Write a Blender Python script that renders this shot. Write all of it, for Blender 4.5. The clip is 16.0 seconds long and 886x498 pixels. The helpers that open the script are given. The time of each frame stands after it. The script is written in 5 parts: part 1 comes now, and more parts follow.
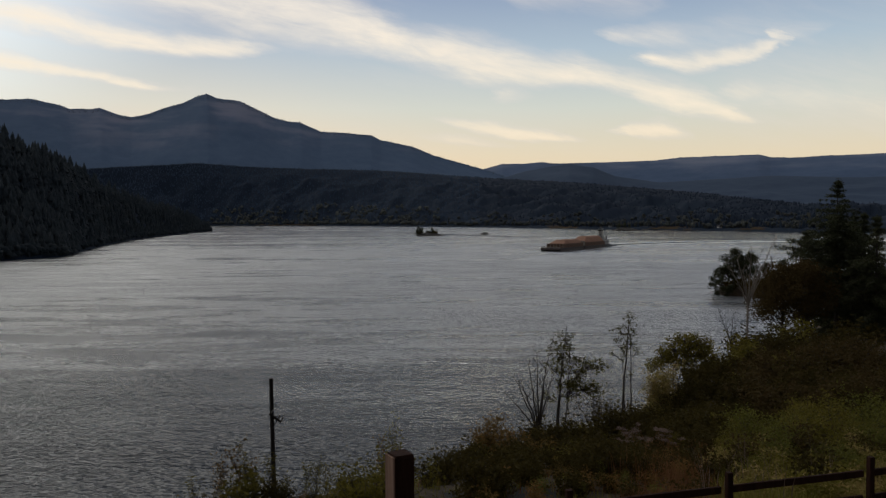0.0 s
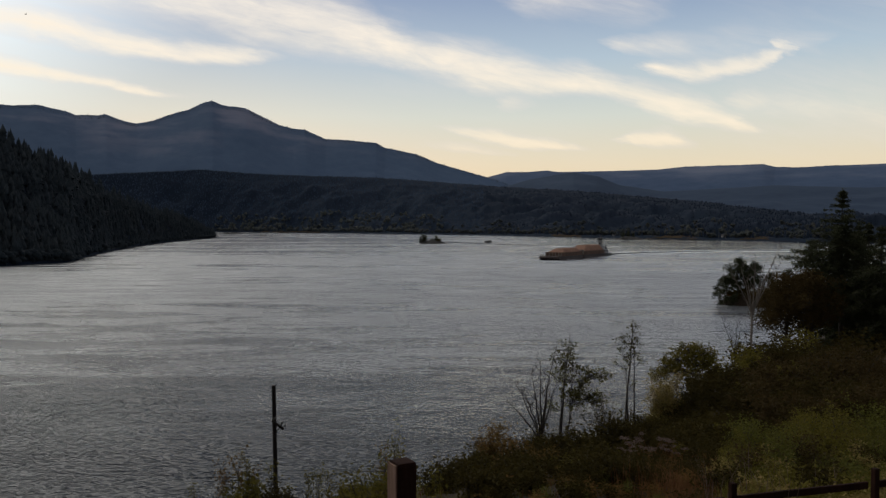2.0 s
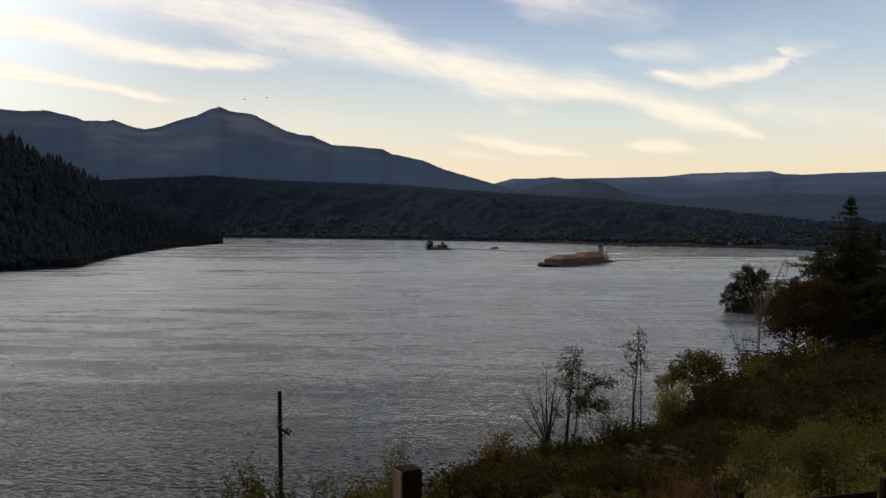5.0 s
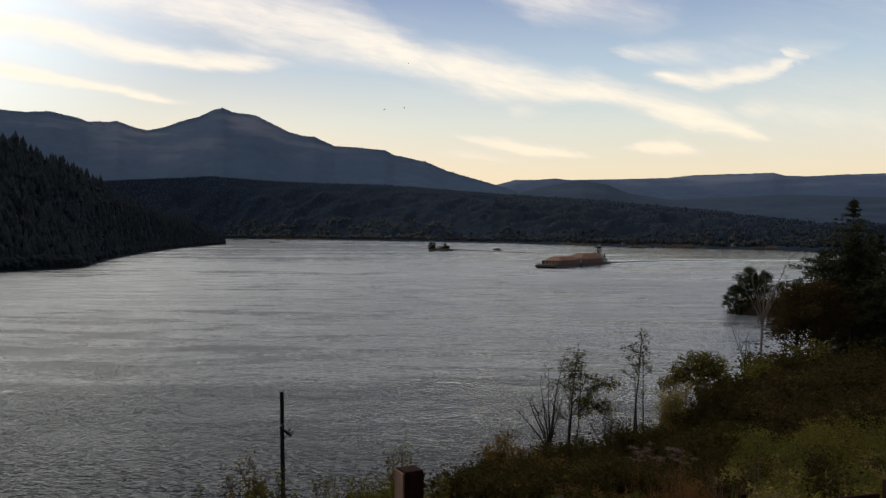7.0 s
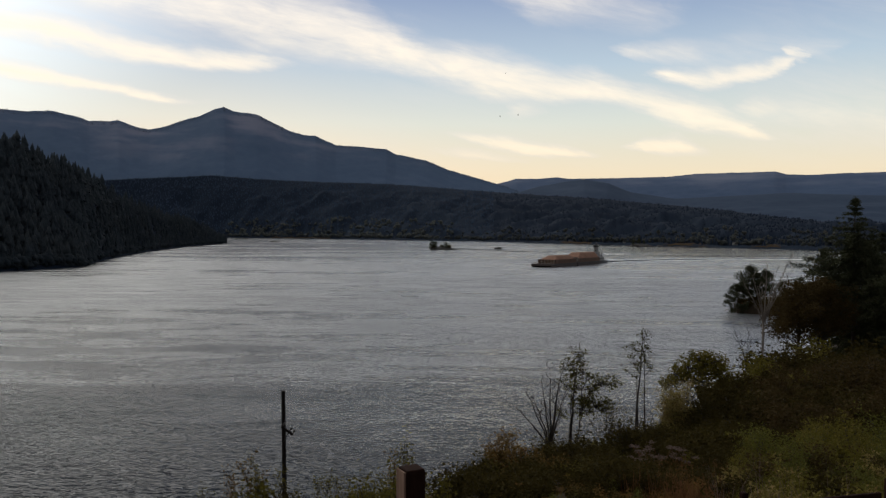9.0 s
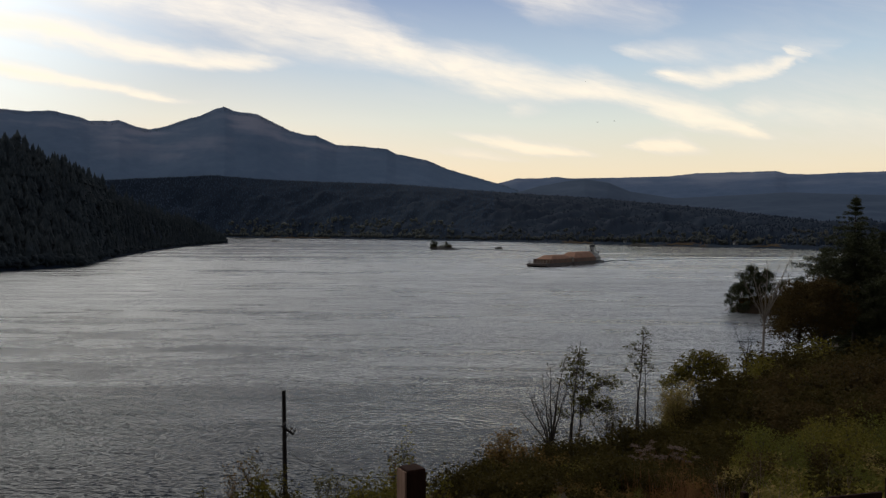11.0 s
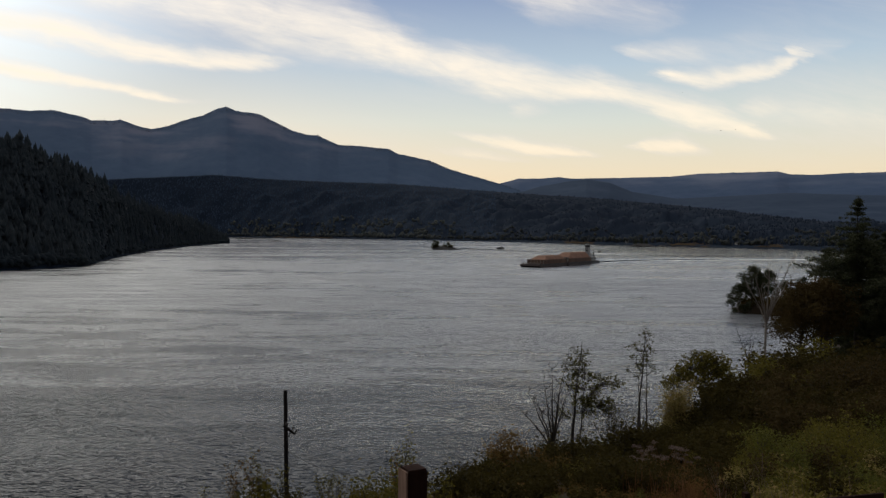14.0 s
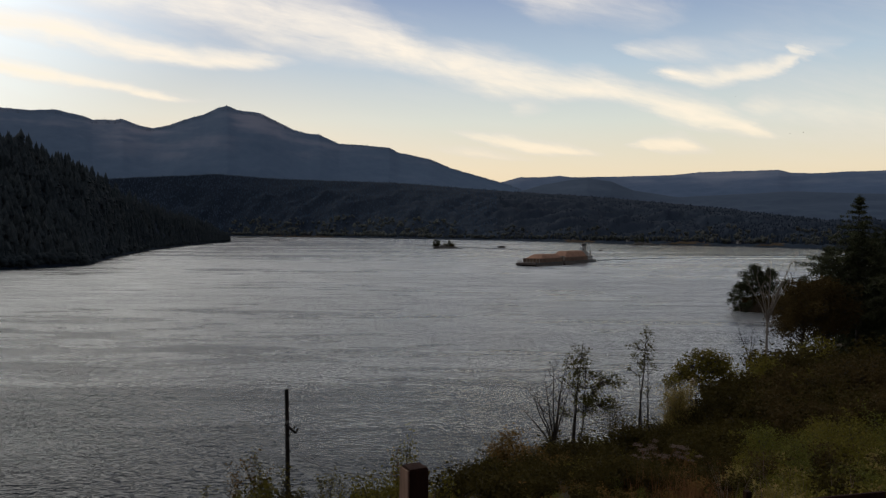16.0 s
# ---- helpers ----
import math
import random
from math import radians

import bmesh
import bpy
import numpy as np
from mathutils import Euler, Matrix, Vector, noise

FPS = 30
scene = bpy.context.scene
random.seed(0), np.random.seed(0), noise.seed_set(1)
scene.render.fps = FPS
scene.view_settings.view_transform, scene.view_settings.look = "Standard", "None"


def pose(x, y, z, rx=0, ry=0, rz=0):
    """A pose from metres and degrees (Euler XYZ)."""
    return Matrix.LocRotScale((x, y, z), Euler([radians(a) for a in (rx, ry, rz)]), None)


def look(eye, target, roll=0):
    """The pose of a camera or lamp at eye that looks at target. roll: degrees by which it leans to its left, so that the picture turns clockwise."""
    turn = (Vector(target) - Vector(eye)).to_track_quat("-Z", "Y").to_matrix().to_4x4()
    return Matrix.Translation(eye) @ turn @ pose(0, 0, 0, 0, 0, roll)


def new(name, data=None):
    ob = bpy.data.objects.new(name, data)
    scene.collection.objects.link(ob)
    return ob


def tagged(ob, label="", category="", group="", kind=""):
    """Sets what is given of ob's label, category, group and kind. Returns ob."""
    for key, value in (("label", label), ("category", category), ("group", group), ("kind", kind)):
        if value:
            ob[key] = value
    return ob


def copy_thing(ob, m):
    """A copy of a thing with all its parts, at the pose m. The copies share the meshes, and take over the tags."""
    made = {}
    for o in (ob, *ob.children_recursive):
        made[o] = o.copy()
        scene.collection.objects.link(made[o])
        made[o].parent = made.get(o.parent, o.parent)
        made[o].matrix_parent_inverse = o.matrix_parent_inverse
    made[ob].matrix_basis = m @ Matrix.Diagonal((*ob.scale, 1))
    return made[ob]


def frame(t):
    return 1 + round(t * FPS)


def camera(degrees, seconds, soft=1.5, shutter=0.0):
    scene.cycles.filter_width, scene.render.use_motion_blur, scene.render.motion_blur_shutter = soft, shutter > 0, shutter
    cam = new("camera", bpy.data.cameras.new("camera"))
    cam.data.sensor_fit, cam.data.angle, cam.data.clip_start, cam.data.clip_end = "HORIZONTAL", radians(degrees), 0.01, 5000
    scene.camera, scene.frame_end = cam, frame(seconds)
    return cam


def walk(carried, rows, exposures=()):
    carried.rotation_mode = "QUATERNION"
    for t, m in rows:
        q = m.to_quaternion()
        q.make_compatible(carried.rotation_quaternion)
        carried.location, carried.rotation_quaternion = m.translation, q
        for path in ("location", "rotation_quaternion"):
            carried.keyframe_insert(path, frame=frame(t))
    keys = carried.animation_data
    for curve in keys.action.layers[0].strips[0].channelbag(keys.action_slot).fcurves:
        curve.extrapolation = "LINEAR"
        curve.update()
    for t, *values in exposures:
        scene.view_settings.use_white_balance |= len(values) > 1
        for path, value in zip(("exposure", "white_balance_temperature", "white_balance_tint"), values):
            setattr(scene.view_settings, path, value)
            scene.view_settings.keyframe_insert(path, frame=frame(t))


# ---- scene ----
# ---------------------------------------------------------------- camera
cam = camera(60, 16.0, soft=1.35)
EYE = (0.0, 0.0, 20.0)


def view(yaw, pitch, roll):
    """Camera pose: yaw to the left, pitch up and roll in degrees; zero looks along +y."""
    a, b = radians(yaw), radians(pitch)
    way = Vector((-math.sin(a) * math.cos(b), math.cos(a) * math.cos(b), math.sin(b)))
    return look(EYE, Vector(EYE) + way, roll)


PATH = [(0.0, -1.250, -2.255, -0.266), (0.5, -1.033, -2.097, -0.191), (1.0, -0.895, -1.750, 0.230), (1.5, -0.907, -1.615, 0.203),
        (2.0, -0.981, -1.674, 0.066), (2.5, -0.961, -1.541, 0.072), (3.0, -0.898, -1.343, 0.031), (3.5, -0.782, -1.234, 0.115),
        (4.0, -0.683, -1.262, 0.182), (6.5, -0.345, -1.107, 0.316), (7.0, -0.334, -1.120, 0.341), (7.5, -0.305, -1.134, 0.360),
        (8.0, -0.288, -1.201, 0.368), (8.5, -0.272, -1.235, 0.354), (9.0, -0.242, -1.195, 0.290), (11.5, -0.201, -1.224, 0.263),
        (12.0, -0.186, -1.203, 0.306), (12.5, -0.185, -1.197, 0.351), (13.0, -0.149, -1.185, 0.367), (13.5, -0.115, -1.175, 0.380),
        (14.0, -0.077, -1.219, 0.344), (14.5, -0.049, -1.232, 0.303), (15.0, -0.013, -1.268, 0.307), (15.5, 0.001, -1.303, 0.273),
        (16.0, 0.001, -1.308, 0.287)]
EXPOSURE = [(0.0, -0.14), (1.0, -0.11), (2.0, -0.08), (2.5, -0.08), (3.0, 0.01), (4.0, 0.06), (8.0, 0.07), (12.0, 0.05), (14.0, 0.01), (16.0, -0.02)]
walk(cam, [(t, view(y, p, r)) for t, y, p, r in PATH], EXPOSURE)

# ---------------------------------------------------------------- light: dusk sky with cirrus
# cirrus streaks, each as (tangent of bearing, tangent of elevation of its lower and upper edge, density) from its left to its right end
STREAKS = [
    [(-0.80, 0.276, 0.304, 0), (-0.661, 0.261, 0.290, 0.90), (-0.574, 0.253, 0.283, 1.00), (-0.501, 0.239, 0.273, 1.00), (-0.428, 0.226, 0.257, 1.00), (-0.355, 0.217, 0.242, 1.00),
     (-0.281, 0.213, 0.236, 1.00), (-0.223, 0.213, 0.232, 0.80), (-0.164, 0.214, 0.225, 0.00)],
    [(-0.66, 0.318, 0.36, 0), (-0.530, 0.302, 0.352, 0.50), (-0.464, 0.288, 0.352, 0.72), (-0.354, 0.265, 0.348, 0.80), (-0.245, 0.241, 0.332, 0.85), (-0.179, 0.227, 0.318, 0.80),
     (-0.121, 0.222, 0.294, 0.88), (-0.062, 0.211, 0.262, 1.00), (-0.018, 0.198, 0.241, 1.00), (0.041, 0.181, 0.231, 1.00), (0.085, 0.172, 0.223, 1.00), (0.144, 0.170, 0.211, 1.00),
     (0.202, 0.172, 0.203, 0.95), (0.244, 0.169, 0.194, 0.80), (0.286, 0.155, 0.183, 0.85), (0.326, 0.139, 0.174, 0.95), (0.367, 0.133, 0.162, 0.95), (0.409, 0.128, 0.146, 0.80), (0.453, 0.124, 0.133, 0.00)],
    [(-0.80, 0.232, 0.250, 0), (-0.676, 0.217, 0.236, 0.90), (-0.574, 0.203, 0.222, 1.00), (-0.501, 0.192, 0.210, 1.00), (-0.428, 0.178, 0.195, 1.00), (-0.355, 0.168, 0.180, 0.90), (-0.295, 0.163, 0.170, 0.00)],
    [(-0.010, 0.126, 0.131, 0.00), (0.042, 0.116, 0.129, 0.75), (0.082, 0.108, 0.126, 0.85), (0.122, 0.102, 0.119, 0.85), (0.164, 0.100, 0.112, 0.75), (0.222, 0.100, 0.105, 0.00)],
    [(-0.032, 0.101, 0.110, 0.00), (0.027, 0.097, 0.108, 0.45), (0.078, 0.094, 0.104, 0.35), (0.130, 0.091, 0.098, 0.00)],
    [(0.244, 0.117, 0.121, 0.00), (0.266, 0.113, 0.123, 0.85), (0.286, 0.108, 0.125, 0.95), (0.319, 0.103, 0.124, 0.85), (0.357, 0.100, 0.108, 0.00)],
    [(0.264, 0.206, 0.211, 0.00), (0.287, 0.199, 0.212, 0.90), (0.305, 0.195, 0.213, 0.90), (0.342, 0.190, 0.212, 0.80), (0.387, 0.195, 0.219, 0.80), (0.427, 0.205, 0.228, 0.85), (0.451, 0.216, 0.238, 0.85),
     (0.469, 0.226, 0.242, 0.75), (0.485, 0.232, 0.242, 0.00)],
    [(0.440, 0.241, 0.249, 0.0), (0.450, 0.239, 0.249, 0.7), (0.466, 0.231, 0.245, 0.75), (0.481, 0.226, 0.238, 0.5), (0.492, 0.222, 0.232, 0)],
    [(0.224, 0.236, 0.245, 0.00), (0.250, 0.227, 0.246, 0.50), (0.290, 0.218, 0.247, 0.45), (0.334, 0.212, 0.250, 0.30), (0.400, 0.210, 0.258, 0.27), (0.451, 0.221, 0.260, 0.24), (0.480, 0.232, 0.258, 0.25),
     (0.524, 0.240, 0.258, 0.22), (0.568, 0.253, 0.264, 0.00)],
    [(0.05, 0.308, 0.34, 0), (0.070, 0.303, 0.345, 0.40), (0.088, 0.292, 0.345, 0.50), (0.121, 0.276, 0.340, 0.60), (0.162, 0.269, 0.336, 0.50), (0.216, 0.263, 0.332, 0.42), (0.267, 0.262, 0.332, 0.32), (0.330, 0.274, 0.325, 0.00)],
    [(0.372, 0.161, 0.171, 0.00), (0.405, 0.154, 0.180, 0.50), (0.445, 0.143, 0.182, 0.42), (0.489, 0.126, 0.182, 0.36), (0.541, 0.112, 0.184, 0.32), (0.614, 0.108, 0.180, 0.30), (0.746, 0.110, 0.175, 0.00)],
    [(0.078, 0.150, 0.166, 0.00), (0.096, 0.147, 0.170, 0.40), (0.118, 0.147, 0.166, 0.30), (0.145, 0.150, 0.160, 0.00)],
    [(0.30, 0.118, 0.185, 0.0), (0.40, 0.100, 0.215, 0.16), (0.50, 0.095, 0.225, 0.20), (0.62, 0.095, 0.22, 0.2), (0.75, 0.10, 0.2, 0.0)],
]
# broader unseen clouds, added over the viewer above the view to brighten the water: bearing, elevation, half length,
# half width, lean, density
UNSEEN_CLOUDS = [(-0.50, 0.42, 0.35, 0.05, -7, 0.9), (-0.30, 0.56, 0.4, 0.07, -8, 0.8), (-0.90, 0.36, 0.22, 0.05, -7, 0.9), (-0.6, 0.8, 0.5, 0.12, -10, 0.8), (0.25, 0.5, 0.4, 0.05, -8, 0.4)]


class Nodes:
    """Short hand for a node tree: math, mixing and ramps."""

    def __init__(self, tree):
        self.tree, self.nodes, self.links = tree, tree.nodes, tree.links

    def put(self, socket, value):
        if isinstance(value, bpy.types.NodeSocket):
            self.links.new(value, socket)
        elif value is not None:
            socket.default_value = value

    def node(self, kind, operation=None):
        n = self.nodes.new(kind)
        if operation:
            n.operation = operation
        return n

    def m(self, op, a, b=None, clamp=False):
        n = self.node("ShaderNodeMath", op)
        n.use_clamp = clamp
        self.put(n.inputs[0], a)
        self.put(n.inputs[1], b)
        return n.outputs[0]

    def mix(self, f, a, b, blend="MIX"):
        n = self.node("ShaderNodeMix")
        n.data_type, n.blend_type = "RGBA", blend
        self.put(n.inputs[0], f)
        self.put(n.inputs[6], (*a, 1) if isinstance(a, tuple) else a)
        self.put(n.inputs[7], (*b, 1) if isinstance(b, tuple) else b)
        return n.outputs[2]

    def ramp(self, f, stops, ease="LINEAR"):
        n = self.node("ShaderNodeValToRGB")
        n.color_ramp.interpolation = ease
        while len(n.color_ramp.elements) < len(stops):
            n.color_ramp.elements.new(0.5)
        for e, (p, c) in zip(n.color_ramp.elements, stops):
            e.position, e.color = p, (*c, 1) if isinstance(c, tuple) else (c, c, c, 1)
        self.put(n.inputs[0], f)
        return n.outputs[0]

    def noise(self, vec, scale, detail=4.0, rough=0.55, distortion=0.0):
        n = self.node("ShaderNodeTexNoise")
        self.put(n.inputs["Vector"], vec)
        n.inputs["Scale"].default_value, n.inputs["Detail"].default_value = scale, detail
        n.inputs["Roughness"].default_value, n.inputs["Distortion"].default_value = rough, distortion
        return n.outputs["Fac"]

    def mapping(self, vec, loc=(0, 0, 0), rot=(0, 0, 0), scale=(1, 1, 1), kind="POINT"):
        n = self.node("ShaderNodeMapping")
        n.vector_type = kind
        self.put(n.inputs[0], vec)
        n.inputs[1].default_value, n.inputs[2].default_value, n.inputs[3].default_value = loc, [radians(a) for a in rot], scale
        return n.outputs[0]

    def range(self, v, a, b, c=0.0, d=1.0, smooth=True):
        n = self.node("ShaderNodeMapRange")
        n.interpolation_type = "SMOOTHSTEP" if smooth else "LINEAR"
        self.put(n.inputs[0], v)
        for i, x in enumerate((a, b, c, d)):
            n.inputs[i + 1].default_value = x
        return n.outputs[0]


SUN_LIFT, SUN_TURN = 1.2, -17.0  # degrees above the horizon; to the right of the river's axis


def sky():
    world = bpy.data.worlds.new("dusk_sky")
    scene.world = world
    world.use_nodes = True
    world.node_tree.nodes.clear()
    n = Nodes(world.node_tree)
    coord = n.node("ShaderNodeTexCoord").outputs["Generated"]
    air = n.node("ShaderNodeTexSky")
    air.sky_type, air.sun_disc = "NISHITA", False
    air.sun_elevation, air.sun_rotation = radians(SUN_LIFT), radians(SUN_TURN)
    air.altitude, air.air_density, air.dust_density, air.ozone_density = 50, 1.0, 1.2, 1.5
    part_ = n.node("ShaderNodeSeparateXYZ")
    n.put(part_.inputs[0], coord)
    x, y, z = part_.outputs
    ahead = n.m("MAXIMUM", y, 0.08)
    flat = n.node("ShaderNodeCombineXYZ")
    n.put(flat.inputs[0], n.m("DIVIDE", x, ahead))
    n.put(flat.inputs[1], n.m("DIVIDE", z, ahead))
    lean = n.mapping(flat.outputs[0], rot=(0, 0, 12))
    # the streaks are frayed by a stretched noise
    fray = n.node("ShaderNodeTexNoise")
    n.put(fray.inputs["Vector"], n.mapping(lean, scale=(6, 20, 1)))
    fray.inputs["Scale"].default_value, fray.inputs["Detail"].default_value = 1.0, 6.0
    fray.inputs["Roughness"].default_value = 0.62
    off = n.node("ShaderNodeVectorMath", "MULTIPLY_ADD")
    n.put(off.inputs[0], fray.outputs["Color"])
    off.inputs[1].default_value, off.inputs[2].default_value = (0.10, 0.032, 0), (-0.05, -0.016, 0)
    bent = n.node("ShaderNodeVectorMath", "ADD")
    n.put(bent.inputs[0], flat.outputs[0])
    n.put(bent.inputs[1], off.outputs[0])
    bent_xyz = n.node("ShaderNodeSeparateXYZ")
    n.put(bent_xyz.inputs[0], bent.outputs[0])
    total = None
    for rows in STREAKS:
        u0, u1 = rows[0][0], rows[-1][0]
        shape = n.node("ShaderNodeSeparateColor")
        along = n.m("DIVIDE", n.m("SUBTRACT", bent_xyz.outputs[0], u0), u1 - u0, True)
        n.put(shape.inputs[0], n.ramp(along, [((u - u0) / (u1 - u0), (lo / 0.4, hi / 0.4, d)) for u, lo, hi, d in rows], "CARDINAL"))
        lo, hi = n.m("MULTIPLY", shape.outputs[0], 0.4), n.m("MULTIPLY", shape.outputs[1], 0.4)
        up = n.m("DIVIDE", n.m("SUBTRACT", bent_xyz.outputs[1], lo), n.m("MAXIMUM", n.m("SUBTRACT", hi, lo), 0.002))
        # the lower edge is crisper than the upper one
        s = n.m("MULTIPLY", n.range(up, -0.30, 0.50), n.range(up, 1.60, 0.35))
        s = n.m("MULTIPLY", s, shape.outputs[2], True)
        total = s if total is None else n.m("MAXIMUM", total, s)
    for u, v, length, width, turn, dense in UNSEEN_CLOUDS:
        local = n.mapping(bent.outputs[0], (u, v, 0), (0, 0, turn), (length * 1.45, width * 1.9, 1), "TEXTURE")
        far = n.node("ShaderNodeVectorMath", "LENGTH")
        n.put(far.inputs[0], local)
        total = n.m("MAXIMUM", total, n.range(far.outputs["Value"], 1.0, 0.0, 0.0, 0.25 + 0.75 * dense))
    wisps = n.noise(n.mapping(lean, scale=(7, 42, 1)), 1.0, 8.0, 0.65, 0.5)
    tufts = n.noise(n.mapping(lean, (1.3, 0.7, 0), scale=(14, 46, 1)), 1.0, 6.0, 0.6, 0.8)
    veil = n.noise(n.mapping(lean, (0.3, 0.1, 0), scale=(2.2, 7, 1)), 1.0, 5.0, 0.5)
    ragged = n.m("ADD", n.m("SUBTRACT", wisps, 0.5), n.m("MULTIPLY", n.m("SUBTRACT", tufts, 0.5), 0.8))
    frayed = n.m("MULTIPLY", ragged, n.m("ADD", n.m("MULTIPLY", total, 0.85), 0.34))
    dense = n.range(n.m("ADD", total, frayed), 0.0, 1.16, smooth=False)
    dense = n.m("MULTIPLY", dense, n.range(total, 0.0, 0.16))
    thin = n.m("MULTIPLY", n.range(veil, 0.42, 0.72, 0.0, 0.22), n.range(wisps, 0.3, 0.7))
    cover = n.m("MAXIMUM", dense, thin)
    cover = n.m("MULTIPLY", cover, n.range(y, 0.06, 0.3))
    cover = n.m("MULTIPLY", cover, n.range(z, 0.02, 0.06))
    bright = n.ramp(n.m("MULTIPLY", z, 3.0), [(0.0, CLOUD_LOW), (0.4, CLOUD_MID), (0.9, CLOUD_HIGH)])
    lit = n.mix(n.range(cover, 0.1, 0.6), CLOUD_THIN, bright)
    gain = n.node("ShaderNodeVectorMath", "SCALE")
    n.put(gain.inputs[0], air.outputs[0])
    gain.inputs[3].default_value = SKY_GAIN
    low = n.ramp(n.m("MULTIPLY", n.m("MAXIMUM", z, 0.0), 2.0), HAZE)
    hazy = n.mix(HAZE_MIX, gain.outputs[0], low)
    # a glow added high on the left, centred out of view, to brighten the water
    near = n.node("ShaderNodeVectorMath", "DOT_PRODUCT")
    n.put(near.inputs[0], coord)
    a, b = radians(SUN_TURN - 40), radians(SUN_LIFT + 37)
    near.inputs[1].default_value = (math.sin(a) * math.cos(b), math.cos(a) * math.cos(b), math.sin(b))
    glow = n.range(near.outputs["Value"], 0.70, 0.96, 0.0, FILL_GLOW_MIX)
    hazy = n.mix(glow, hazy, FILL_GLOW)
    out = n.mix(cover, hazy, lit)
    # away from the set sun the sky is dimmer
    away = n.node("ShaderNodeVectorMath", "SCALE")
    n.put(away.inputs[0], out)
    n.put(away.inputs[3], n.range(y, -0.5, 0.25, BACK_DIM, 1.0))
    out = away.outputs[0]
    back = n.node("ShaderNodeBackground")
    n.put(back.inputs[0], out)
    back.inputs[1].default_value = SKY_STRENGTH
    end = n.node("ShaderNodeOutputWorld")
    n.links.new(back.outputs[0], end.inputs[0])


CLOUD_LOW, CLOUD_MID, CLOUD_HIGH = (1.08, 0.82, 0.52), (1.06, 0.93, 0.74), (1.04, 0.95, 0.84)
CLOUD_THIN = (0.86, 0.79, 0.74)
SKY_GAIN, SKY_STRENGTH, BACK_DIM = 0.12, 1.0, 0.6
# thin dusk haze by elevation, from the horizon to the zenith
HAZE = [(0.0, (0.98, 0.72, 0.44)), (0.16, (0.93, 0.81, 0.60)), (0.28, (0.76, 0.80, 0.73)), (0.42, (0.515, 0.64, 0.75)), (0.60, (0.275, 0.375, 0.58)), (0.78, (0.42, 0.44, 0.545)), (1.0, (0.43, 0.44, 0.48))]
HAZE_MIX = 0.88
FILL_GLOW, FILL_GLOW_MIX = (1.70, 1.72, 1.64), 0.85
sky()

sun_data = bpy.data.lights.new("sun", "SUN")
sun_data.energy, sun_data.angle, sun_data.color = 2.0, radians(0.5), (1.0, 0.72, 0.45)
sun = new("sun", sun_data)
sun.matrix_world = look((0, 0, 0), (-math.sin(radians(SUN_TURN)), -math.cos(radians(SUN_TURN)), -math.tan(radians(SUN_LIFT))))

# ---------------------------------------------------------------- materials
def material(name, stops, scale=1.0, rough=0.85, bump=0.0, bump_scale=None, fine=6.0, metal=0.0, stretch=(1, 1, 1), spec=0.3, island=0.0, tint=0.0):
    """A surface of mottled colour: two sizes of noise, bump, and a difference from piece to piece."""
    mat = bpy.data.materials.new(name)
    mat.use_nodes = True
    n = Nodes(mat.node_tree)
    surf = n.nodes["Principled BSDF"]
    vec = n.mapping(n.node("ShaderNodeTexCoord").outputs["Object"], scale=stretch)
    a, b = n.noise(vec, scale, 8.0, 0.66), n.noise(vec, scale * fine, 5.0, 0.7)
    f = n.m("ADD", n.m("MULTIPLY", n.range(a, 0.3, 0.7), 0.6), n.m("MULTIPLY", n.range(b, 0.25, 0.75), 0.4))
    if island:
        g = n.node("ShaderNodeNewGeometry").outputs["Random Per Island"]
        f = n.m("ADD", n.m("MULTIPLY", f, 1 - island), n.m("MULTIPLY", g, island))
    if tint:
        o = n.node("ShaderNodeObjectInfo").outputs["Random"]
        f = n.m("ADD", n.m("MULTIPLY", f, 1 - tint), n.m("MULTIPLY", o, tint))
    colour = n.ramp(f, [(i / (len(stops) - 1), c) for i, c in enumerate(stops)])
    n.links.new(colour, surf.inputs["Base Color"])
    surf.inputs["Roughness"].default_value, surf.inputs["Metallic"].default_value = rough, metal
    surf.inputs["Specular IOR Level"].default_value = spec
    if bump:
        bm_ = n.node("ShaderNodeBump")
        bm_.inputs["Strength"].default_value, bm_.inputs["Distance"].default_value = 1.0, bump
        n.links.new(n.noise(vec, bump_scale or scale * fine, 5.0, 0.65), bm_.inputs["Height"])
        n.links.new(bm_.outputs[0], surf.inputs["Normal"])
    return mat


